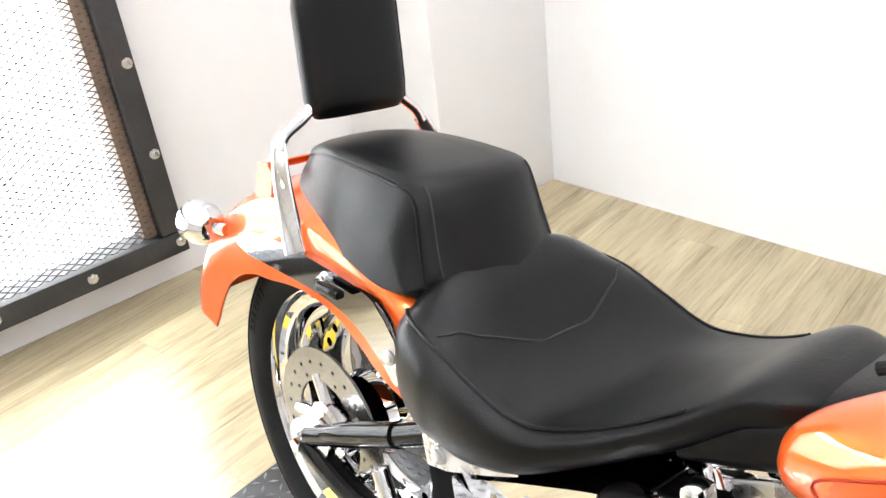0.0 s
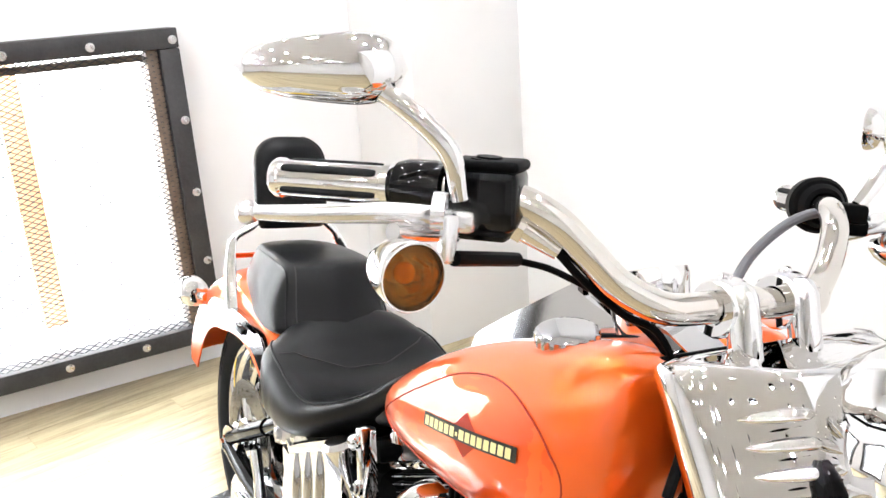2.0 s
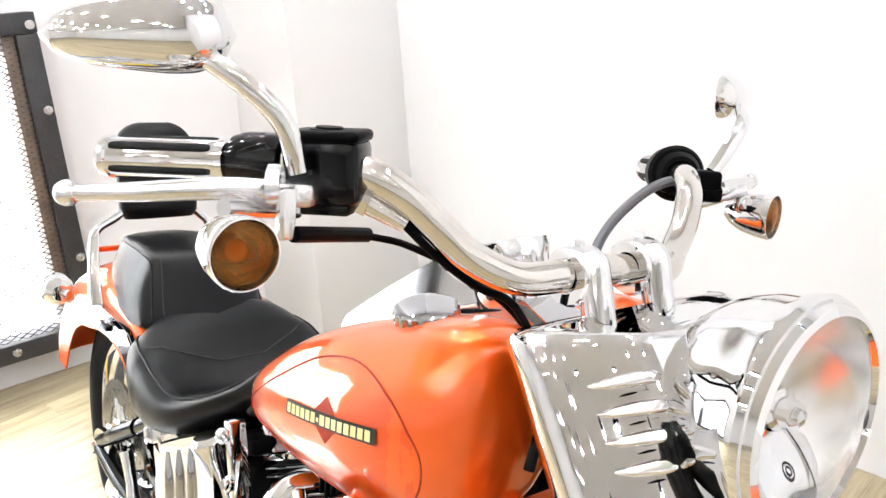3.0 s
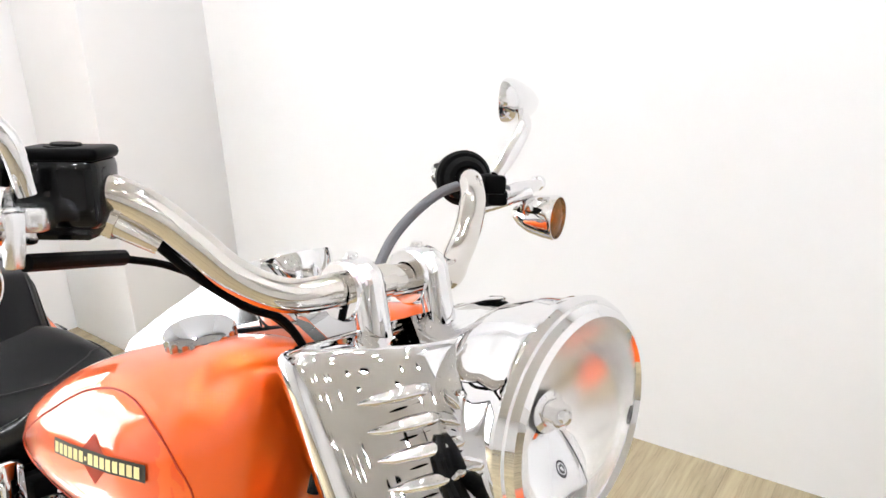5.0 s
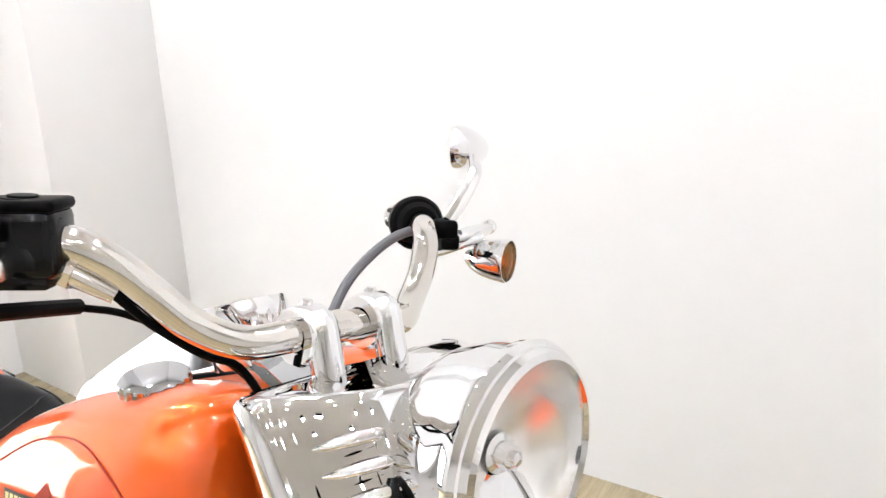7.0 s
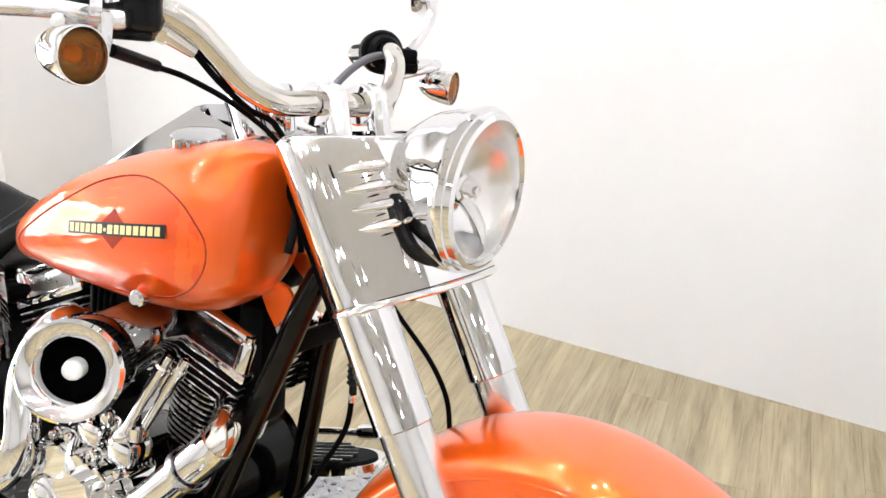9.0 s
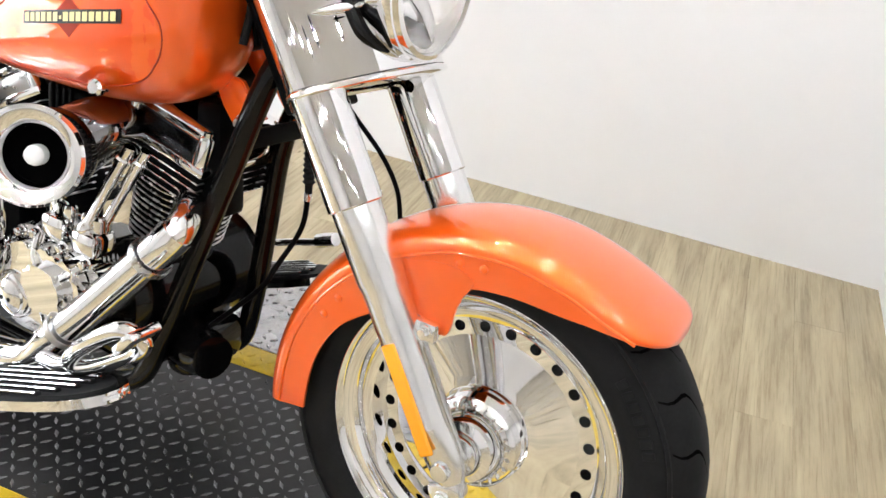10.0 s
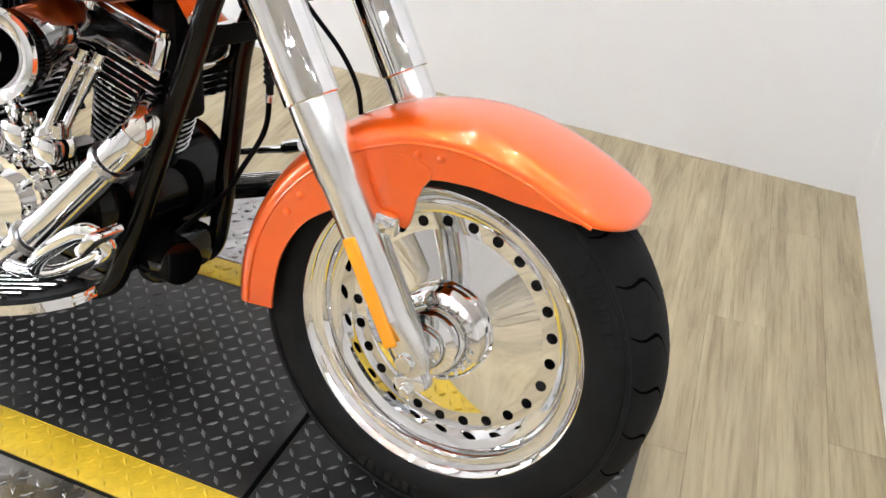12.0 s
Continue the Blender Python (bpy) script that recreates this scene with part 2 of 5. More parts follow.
def round_outline(pts, n=6):
    """A smooth closed outline through points."""
    P = [Vector((*p, 0)) for p in pts]
    k = len(P)
    out = []
    for i in range(k):
        a, b, c, d = P[i - 1], P[i], P[(i + 1) % k], P[(i + 2) % k]
        for j in range(n):
            t = j / n
            q = 0.5 * (2 * b + (c - a) * t + (2 * a - 5 * b + 4 * c - d) * t * t + (3 * b - a - 3 * c + d) * t ** 3)
            out.append((q.x, q.y))
    return out


def XZ(y):
    """The plane across the machine at y: outlines are given as (x, z)."""
    return Matrix(((1, 0, 0, 0), (0, 0, -1, y), (0, 1, 0, 0), (0, 0, 0, 1)))


def bolt(bm, place, axis=(0, -1, 0), r=0.007, h=0.005):
    lathe(bm, [(0, -0.004), (r * 1.35, -0.004), (r * 1.35, 0.0015), (r, 0.002), (r, h * 0.75), (r * 0.75, h), (0, h)], place, axis, 12)
    return bm


def superring(cx, cy, cz, hw, hh, n=40, e=0.8, e2=None):
    """A rounded-box ring across x."""
    ring = []
    for i in range(n):
        a = 2 * math.pi * i / n
        c, s = math.cos(a), math.sin(a)
        ring.append((cx, cy + hw * math.copysign(abs(c) ** e, c), cz + hh * math.copysign(abs(s) ** (e2 or e), s)))
    return ring


def interp_rows(rows, n):
    """More rows between the given ones, on smooth curves."""
    rows = np.array(rows, float)
    out = []
    P = np.vstack([2 * rows[0] - rows[1], rows, 2 * rows[-1] - rows[-2]])
    for a, b, c, d in zip(P, P[1:], P[2:], P[3:]):
        for k in range(n):
            t = k / n
            out.append(0.5 * (2 * b + (c - a) * t + (2 * a - 5 * b + 4 * c - d) * t * t + (3 * b - a - 3 * c + d) * t ** 3))
    out.append(rows[-1])
    return out


# ---- the room ----
FLOOR = -0.045
TURN = pose(0, 0, 0, 0, 0, 9.5)
WX, FX = -1.365, -1.266  # faces of the rear wall and of the window frame on it


def block(name, lo, hi, mat, label="", turn=None, parent=None):
    c, s = [(a + b) / 2 for a, b in zip(lo, hi)], [b - a for a, b in zip(lo, hi)]
    ob = part(name, rbox(bmesh.new(), c, s, 0.002), mat, parent, label)
    if turn:
        ob.matrix_world = turn
    return tagged(ob, kind="structure") if parent is None else ob


TOP = 2.9
SUB = block("floor", (-1.68, -6, FLOOR - 0.2), (6, 3, FLOOR - 0.012), PLANK, "wood-look vinyl plank floor, pale brown and worn")
# rear wall with the window opening
W0, W1, Z0, Z1 = -1.75, 0.211, 0.108, 1.17
rear = bmesh.new()
for lo, hi in (((WX - 0.14, -6, FLOOR), (WX, W0, TOP)), ((WX - 0.14, W0, FLOOR), (WX, W1, Z0)), ((WX - 0.14, W0, Z1), (WX, W1, TOP)), ((WX - 0.14, W1, FLOOR), (WX, 1.42, TOP))):
    rbox(rear, [(a + b) / 2 for a, b in zip(lo, hi)], [b - a for a, b in zip(lo, hi)], 0)
tagged(part("wall_rear", rear, WALL, None, "white painted wall with a mesh-covered window opening"), kind="structure")
block("wall_pier", (WX + 0.001, 0.93, FLOOR), (-0.89, 1.395, TOP), WALL, "white boxed-out wall pier in the corner")
left = bmesh.new()
slab(left, [(-1.75, 1.332), (2.4, 1.606), (2.4, 1.736), (-1.75, 1.462)], pose(0, 0, (TOP + FLOOR) / 2), TOP - FLOOR)
tagged(part("wall_left", left, WALL, None, "plain white painted wall"), kind="structure")
right = bmesh.new()
slab(right, [(2.127, 1.60), (2.381, 0.13), (2.511, 0.13), (2.257, 1.60)], pose(0, 0, (TOP + FLOOR) / 2), TOP - FLOOR)
tagged(part("wall_right", right, WALL, None, "plain white painted wall"), kind="structure")
# unseen walls, added to close the room and give the chrome its reflections
block("wall_front", (-1.7, -6.1, FLOOR), (6, -6.0, TOP), SHADE, "plain pale wall added out of view to close the room")
block("wall_end", (5.9, -6.0, FLOOR), (6.0, 0.2, TOP), SHADE, "plain pale wall added out of view to close the room")
block("wall_return", (2.39, 0.13, FLOOR), (5.9, 0.23, TOP), SHADE, "plain pale wall added out of view to close the room")
tagged(block("ceiling", (-1.7, -6.1, TOP), (6, 2.0, TOP + 0.1), CEIL, "white painted ceiling"), kind="structure")

# floor planks run across the machine
PW, PL = 0.125, 1.22
plank_me = {}
bm = rbox(bmesh.new(), (0, 0, 0), (PW - 0.0004, PL - 0.0004, 0.012), 0.0004, segs=1)
plank_proto = part("plank", bm, PLANK, SUB)
plank_proto.matrix_world = TURN @ pose(-1.6, 0, FLOOR - 0.006)
first = True
for i in range(-1, 34):
    for j in range(-2, 2):
        x, y = -1.55 + i * PW, (j + (i * 0.37 % 1.0)) * PL + 0.2
        near_end = TURN @ Vector((x, y - PL / 2, 0))
        if near_end.x < -1.45 or near_end.y > 1.75:
            continue
        if first:
            ob, first = plank_proto, False
        else:
            ob = new("plank", plank_proto.data)
            ob.parent = SUB
        ob.matrix_world = TURN @ pose(x, y, FLOOR - 0.006)

# window: timber frame with bolts, expanded mesh, bright daylight behind
win = tagged(new("window_1"), "large window in a dark timber frame covered with expanded metal mesh", "window", kind="structure")
FW = 0.075
frame_bars = (
    ((WX - 0.004, W0 - 0.03, Z0 - 0.036), (FX, W1 + 0.038, Z0 + 0.03)),
    ((WX - 0.004, W0 - 0.03, Z1 - 0.03), (FX, W1 + 0.038, Z1 + 0.036)),
    ((WX - 0.004, W1 - 0.03, Z0 + 0.032), (FX, W1 + 0.038, Z1 - 0.032)),
    ((WX - 0.004, W0 - 0.045, Z0 + 0.032), (FX, W0 + 0.03, Z1 - 0.032)),
)
for lo, hi in frame_bars:
    part("frame_bar", rbox(bmesh.new(), [(a + b) / 2 for a, b in zip(lo, hi)], [b - a for a, b in zip(lo, hi)], 0.004), FLANGE, win)
for lo, hi in (((WX - 0.03, W1 - 0.072, Z0 + 0.032), (FX - 0.024, W1 - 0.032, Z1 - 0.032)), ((WX - 0.03, W0, Z1 - 0.068), (FX - 0.06, W1 - 0.077, Z1 - 0.044))):
    part("inner_rail", rbox(bmesh.new(), [(a + b) / 2 for a, b in zip(lo, hi)], [b - a for a, b in zip(lo, hi)], 0.004), TIMBER, win, "weathered brown timber rail")
bolt_me = bolt(bmesh.new(), (0, 0, 0), (1, 0, 0), 0.011, 0.008)
b0 = part("bolt", bolt_me, STEEL, win)
b0.location = (FX + 0.001, 0.229, Z0)
for y, z in [(0.229, 0.382), (0.229, 0.638), (0.229, 0.894), (0.229, 1.167)] + [(-0.035 - 0.26 * k, z) for k in range(6) for z in (Z0, 1.167)]:
    o = new("bolt", b0.data)
    o.parent, o.location = win, (FX + 0.001, y, z)
me = bmesh.new()


def wire(bm, a, b, w, d):
    a, b = Vector(a), Vector(b)
    n = Vector((0, -(b - a).z, (b - a).y)).normalized() * w
    vs = [bm.verts.new(p + q) for p in (a, b) for q in (n + Vector((d, 0, 0)), n - Vector((d, 0, 0)), -n - Vector((d, 0, 0)), -n + Vector((d, 0, 0)))]
    for i in range(4):
        j = (i + 1) % 4
        bm.faces.new((vs[i], vs[j], vs[4 + j], vs[4 + i]))


DY, DZ = 0.036, 0.0095
ny, nz = int((W1 - (-1.2)) / DY), int((Z1 - Z0) / DZ)
for i in range(ny):
    for k in range(nz):
        y, z = W1 - (i + 0.5 * (k % 2)) * DY, Z0 + k * DZ
        wire(me, (FX - 0.028, y, z), (FX - 0.024, y - DY / 2, z + DZ), 0.0015, 0.001)
        wire(me, (FX - 0.028, y, z), (FX - 0.024, y + DY / 2, z + DZ), 0.0015, 0.001)
tagged(part("mesh", me, DARK, win, "dark expanded metal mesh"), kind="stuff")
post = part("post", rbox(bmesh.new(), (WX - 0.43, -0.27, 0.8), (0.1, 0.085, 2.0), 0.004), material("orange_post", (0.85, 0.48, 0.24), 0.5, vary=0.08), None, "orange painted steel post standing outside the window")
tagged(post, category="post")
post.location.z = 0
block("sill", (WX - 0.46, W0 - 0.3, Z0 - 0.12), (WX - 0.142, W1 + 0.1, Z0 - 0.004), SHADE, "plain ledge outside the window")
block("jamb", (WX - 0.46, W1 + 0.004, Z0 - 0.002), (WX - 0.142, W1 + 0.12, Z1 + 0.3), SHADE, "plain side of the outer window recess")
sky_card = bmesh.new()
rbox(sky_card, (WX - 1.2, -0.7, 0.5), (0.02, 8, 8), 0)
tagged(part("backdrop", sky_card, glow("daylight", (0.95, 0.98, 1.0), 3.6), None, "bright overexposed daylight outside the window"), kind="structure")
area_lamp("window_light", (WX - 0.55, -0.75, 1.40), (-0.80, -0.65, FLOOR), 2.2, 230, (0.93, 0.97, 1.0), 0.8)

# ceiling spot lamps
lamp_body = bmesh.new()
lathe(lamp_body, [(0, 0.0), (0.05, 0.0), (0.05, -0.1), (0.06, -0.11), (0.055, -0.1), (0.0, -0.03)], (0, 0, 0), (0, 0, 1), 24)
SPOTS = [(x + 0.12 * (j % 2), y) for j, y in enumerate((-2.9, -2.1, -1.3, -0.5, 0.35, 0.95)) for x in (-0.9, -0.1, 0.7, 1.5)] + [(2.1, 0.6)]
FAR_SPOTS = [(x + 0.3 * (j % 2), y) for j, y in enumerate((-4.9, -3.9, -2.9, -2.1, -1.3, -0.5)) for x in (2.4, 3.1, 3.9, 4.8)] + [(x, y) for y in (-4.9, -3.9) for x in (-0.9, 0.2, 1.3)]
spot0 = part("ceiling_lamp", lamp_body, SATIN, None)
tagged(spot0, "small round black ceiling spot lamp, lit", "lamp", "ceiling lamps")
part("bulb", lathe(bmesh.new(), [(0.0, -0.100), (0.022, -0.100), (0.026, -0.095)], (0, 0, 0), (0, 0, 1), 20), glow("lamp_glow", (0.97, 0.975, 1.0), 560.0), spot0, "bright round bulb")
spot0.location = (*SPOTS[0], TOP)
for x, y in SPOTS[1:] + FAR_SPOTS:
    copy_thing(spot0, pose(x, y, TOP))
for x, y in SPOTS:
    area_lamp("spot_light", (x, y, TOP - 0.115), (x, y, 0), 0.05, 4.0 if y < -1 else 2.3, (0.93, 0.955, 1.0), round_=True)

# ---- the lift ----
LT = pose(0, 0, 0, 0, 0, 7.0)
lift = tagged(new("lift_table"), "low motorcycle lift with black tread plate and yellow edge stripes", "lift")
V0, V1 = -0.412, 0.214
JU, FU = 1.363, 1.93


def plate(name, u0, u1, v0, v1, z, thick, mat, label=""):
    ob = part(name, rbox(bmesh.new(), ((u0 + u1) / 2, (v0 + v1) / 2, z - thick / 2), (u1 - u0, v1 - v0, thick), 0.003), mat, lift, label)
    ob.matrix_world = LT
    return ob


plate("deck", -0.37, JU, V0, V1, -0.003, 0.041, MAT_BLACK, "worn black painted tread plate")
plate("deck", JU + 0.008, FU, V0, V1, -0.003, 0.041, MAT_BLACK, "worn black painted tread plate")
for u0, u1 in ((-0.37, JU), (JU + 0.008, FU)):
    plate("stripe", u0, u1 - 0.001, V0 + 0.001, V0 + 0.078, -0.0015, 0.003, YELLOW, "yellow safety stripe")
    plate("stripe", u0, u1 - 0.001, V1 - 0.07, V1 - 0.001, -0.0015, 0.003, YELLOW, "yellow safety stripe")
for sgn, v in ((-1, V0), (1, V1)):
    bm = bmesh.new()
    slab(bm, [(-0.36, v + sgn * 0.004), (1.315, v + sgn * 0.004), (1.10, v + sgn * 0.3), (-0.36, v + sgn * 0.3)], pose(0, 0, -0.0245), 0.040, 0.002)
    part("side_extension", bm, TREAD_STEEL, lift, "bare steel tread plate side extension").matrix_world = LT
for u0, u1 in ((1.317, JU), (JU + 0.008, FU)):
    plate("edge_strip", u0, u1 - 0.001, V0 - 0.003, V0 + 0.0005, -0.006, 0.036, TREAD_STEEL, "bare steel edge of the deck")
# raised lozenges of the tread plate
def treads(name, u0, u1, v0, v1, mat, z=-0.003, pitch=0.026, inside=None):
    bm = bmesh.new()
    nu, nv = int((u1 - u0) / pitch), int((v1 - v0) / pitch)
    for i in range(nu):
        for j in range(nv):
            cu, cv = u0 + (i + 0.5) * pitch, v0 + (j + 0.5) * pitch
            if inside and not inside(cu, cv):
                continue
            a = radians(45 if (i + j) % 2 else -45)
            ca, sa = math.cos(a), math.sin(a)
            L, Wd = 0.0115, 0.0036
            base = [bm.verts.new((cu + ca * p - sa * q, cv + sa * p + ca * q, z)) for p, q in ((L, 0), (0, Wd), (-L, 0), (0, -Wd))]
            top = [bm.verts.new((cu + ca * p - sa * q, cv + sa * p + ca * q, z + 0.0022)) for p, q in ((L * 0.6, 0), (0, Wd * 0.5), (-L * 0.6, 0), (0, -Wd * 0.5))]
            bm.faces.new(top)
            for k in range(4):
                bm.faces.new((base[k], base[(k + 1) % 4], top[(k + 1) % 4], top[k]))
    ob = tagged(part(name, bm, mat, lift, sharp=20), kind="stuff")
    ob.matrix_world = LT


treads("tread_pattern", -0.37, JU, V0 + 0.08, V1 - 0.07, WORN)
treads("tread_pattern", JU + 0.01, FU, V0 + 0.08, V1 - 0.07, WORN)
treads("tread_pattern", -0.37, JU, V0, V0 + 0.078, YELLOW, -0.0015)
treads("tread_pattern", JU + 0.01, FU, V0, V0 + 0.078, YELLOW, -0.0015)
treads("tread_pattern", -0.37, JU, V1 - 0.07, V1, YELLOW, -0.0015)
treads("tread_pattern", -0.36, 1.3, V0 - 0.3, V0 - 0.006, TREAD_STEEL, -0.0035, inside=lambda u, v: (u - 1.315) < (v - V0) * 0.72)
treads("tread_pattern", -0.36, 1.3, V1 + 0.006, V1 + 0.3, TREAD_STEEL, -0.0035, inside=lambda u, v: (u - 1.315) < -(v - V1) * 0.72)

# ---- the motorcycle, built upright with x ahead, y to its left, z up from the ground ----
LEAN = -9.56
moto = tagged(new("motorcycle"), "orange and chrome cruiser motorcycle leaning on its stand on the lift", "motorcycle")
moto.matrix_world = pose(0, 0, 0, LEAN)
RAX, FAX = Vector((-0.006, 0.0, 0.315)), Vector((1.632, 0.0, 0.319))


def fork(z, y=0.0, off=0.0):
    """A point of the fork's line at a height; off: metres ahead of the line, square to it."""
    return Vector((FAX.x - (z - FAX.z) * 0.625 + off * 0.848, y, z + off * 0.53))


SHIFT = Vector((0, 0, 0))  # where the group of parts being built sits, against its drawing


def P(name, bm, mat, parent=None, label="", sharp=35):
    bm.transform(Matrix.Translation(SHIFT))
    return part(name, bm, mat, parent or moto, label, sharp)


def holes_ring(bm, c, r0, r1, rh, rr, n, y, thick):
    """A flat ring with n round holes that go through it, square to y."""
    k = 16
    faces = []
    for s in range(n):
        a0, a1 = 2 * math.pi * (s + 0.47) / n, 2 * math.pi * (s + 1.47) / n
        am = (a0 + a1) / 2
        outer = []
        for i in range(4):
            t = i / 4
            outer.append((r0, a0 + (a1 - a0) * t))
        for i in range(4):
            outer.append((r0 + (r1 - r0) * i / 4, a1))
        for i in range(4):
            outer.append((r1, a1 + (a0 - a1) * i / 4))
        for i in range(4):
            outer.append((r1 + (r0 - r1) * i / 4, a0))
        ov = [Vector((c[0] + r * math.cos(a), y, c[2] + r * math.sin(a))) for r, a in outer]
        cc = Vector((c[0] + rh * math.cos(am), y, c[2] + rh * math.sin(am)))
        iv = [cc + (p - cc).normalized() * rr for p in ov]
        o = [bm.verts.new(p) for p in ov]
        i1 = [bm.verts.new(p) for p in iv]
        i2 = [bm.verts.new(p + Vector((0, thick, 0))) for p in iv]
        for q in range(k):
            w = (q + 1) % k
            bm.faces.new((o[q], o[w], i1[w], i1[q]))
            bm.faces.new((i1[q], i1[w], i2[w], i2[q]))
    bmesh.ops.remove_doubles(bm, verts=bm.verts, dist=1e-5)
    return bm


def tyre_profile(R, hw, rim, n=24, e=0.95):
    """Half-round tyre section as (radius, across)."""
    out = [(rim - 0.004, -hw * 0.72), (rim + 0.004, -hw * 0.86)]
    for i in range(n + 1):
        a = math.pi * (i / n)
        c, s = math.cos(a), math.sin(a)
        out.append((rim + 0.022 + (R - rim - 0.022) * abs(s) ** e, -hw * math.copysign(abs(c) ** 0.9, c)))
    out += [(rim + 0.004, hw * 0.86), (rim - 0.004, hw * 0.72)]
    return out


def wheel(name, c, R, hw, rim, label, e):
    root = new(name)
    root.parent = moto
    tagged(root, label)
    ty = lathe(bmesh.new(), tyre_profile(R, hw, rim, 24, e), c, (0, 1, 0), 96)
    tyre = P("tyre", ty, RUBBER, root, "black rubber tyre with curved tread grooves", 50)
    w = hw * 0.74
    bm = bmesh.new()
    # right face: broad stepped lip, then the flat plate with its ring of holes
    lathe(bm, [(rim - 0.006, w * 0.6), (rim - 0.006, 0), (rim - 0.004, -w * 0.95), (rim + 0.009, -w * 1.0), (rim + 0.0115, -w * 1.06), (rim + 0.009, -w * 1.12), (rim + 0.002, -w * 1.14), (rim - 0.003, -w * 1.08), (rim - 0.006, -w * 0.98), (rim - 0.014, -w * 0.90), (rim - 0.022, -w * 0.89), (rim - 0.026, -w * 0.80), (rim - 0.030, -w * 0.60), (rim - 0.036, -w * 0.56), (rim - 0.0425, -w * 0.5), (rim - 0.0455, -w * 0.2), (0.1735, -w * 0.1)], c, (0, 1, 0), 96)
    P("rim", bm, CHROME, root, "chrome rim with stepped lip", 30)
    bm = holes_ring(bmesh.new(), c, 0.145, 0.1735, 0.159, 0.0085, 25, c.y - w * 0.1, 0.012)
    P("hole_ring", bm, CHROME, root, "chrome wheel plate with a ring of round holes", 30)
    bm = bmesh.new()
    lathe(bm, [(0.145, -w * 0.1), (0.088, -w * 0.25), (0.074, -w * 0.3), (0.066, -w * 0.5)], c, (0, 1, 0), 72)
    P("wheel_disc", bm, CHROME, root, "flat chrome wheel centre", 40)
    # added black disc, gives the holes their dark depth
    bm = bmesh.new()
    lathe(bm, [(rim - 0.008, w * 0.18), (0.05, w * 0.18)], c, (0, 1, 0), 64)
    P("wheel_core", bm, BLACK, root, "black disc set behind the holes to darken them")
    bm = bmesh.new()
    lathe(bm, [(0.172, w * 0.46), (0.06, w * 0.7), (0.04, w * 1.2), (0.0, w * 1.2)], c, (0, 1, 0), 48)
    lathe(bm, [(rim - 0.006, w * 0.55), (rim + 0.012, w * 1.0), (rim - 0.003, w * 1.08), (rim - 0.03, w * 0.8), (0.172, w * 0.46)], c, (0, 1, 0), 64)
    P("wheel_back", bm, ALLOY, root)
    return root


# tread grooves: short curved strips standing just inside the tyre's crown
def grooves(parent, c, R, hw, n, e):
    for s in (-1, 1):
        rib = lathe(bmesh.new(), [(RIM + 0.060, s * hw * 0.93), (RIM + 0.062, s * hw * 0.955), (RIM + 0.066, s * hw * 0.945), (RIM + 0.067, s * hw * 0.90)], c, (0, 1, 0), 96)
        P("shoulder_rib", rib, RUBBER, parent)
    for g0 in (0.4, 2.5, 4.4):
        for k in range(7):
            a = g0 + k * 0.062
            q = c + Vector((0.262 * math.cos(a), -hw * 0.995, 0.262 * math.sin(a)))
            P("sidewall_mark", rbox(bmesh.new(), q, (0.016, 0.0024, 0.011), 0.0006, Matrix.Rotation(-a, 4, "Y"), 1), RUBBER, parent)
    bm = bmesh.new()
    for i in range(n):
        for sgn in (-1, 1):
            a0 = 2 * math.pi * (i + (0.5 if sgn > 0 else 0)) / n
            rows = []
            for k in range(9):
                t = k / 8
                y = sgn * hw * (0.10 + 0.72 * t)
                a = a0 + 0.20 * t + 0.05 * math.sin(t * 5)
                q = math.sqrt(max(1 - (abs(y) / hw) ** (2 / 0.9), 0.0))
                rr = RIM + 0.022 + (R - RIM - 0.022) * q ** e + 0.0006
                d = 0.0019 * (1 - 0.5 * abs(2 * t - 1)) / R * 1.6
                rows.append([(c.x + rr * math.cos(a + w), c.y + y, c.z + rr * math.sin(a + w)) for w in (-d, d)])
            loft(bm, rows, caps=False, closed=False)
    P("tread_groove", bm, GROOVE, parent)


RIM = 0.2205
front_wheel = wheel("front_wheel", FAX, 0.3165, 0.070, RIM, "chrome front wheel with bullet holes and black tyre", 0.95)
grooves(front_wheel, FAX, 0.3165, 0.070, 26, 0.95)
rear_wheel = wheel("rear_wheel", RAX, 0.327, 0.098, RIM, "chrome rear wheel with brake disc and wide black tyre", 0.75)
grooves(rear_wheel, RAX, 0.327, 0.098, 24, 0.75)

# front hub, spacer and axle
bm = bmesh.new()
lathe(bm, [(0.0, -0.116), (0.016, -0.116), (0.020, -0.108), (0.020, -0.098), (0.030, -0.095), (0.034, -0.088), (0.034, -0.082), (0.046, -0.078), (0.054, -0.066), (0.056, -0.056), (0.064, -0.053), (0.069, -0.048), (0.070, -0.030), (0.073, -0.026), (0.073, -0.02), (0.06, -0.016)], FAX, (0, 1, 0), 64)
P("hub", bm, CHROME, front_wheel, "polished chrome hub with stepped rings", 30)
for i in range(24):
    a = 2 * math.pi * i / 24
    bm = rbox(bmesh.new(), FAX + Vector((0.0605 * math.cos(a), -0.0555, 0.0605 * math.sin(a))), (0.006, 0.006, 0.004), 0.001, Matrix.Rotation(-a, 4, "Y"), 1)
    P("hub_notch", bm, CHROME, front_wheel)

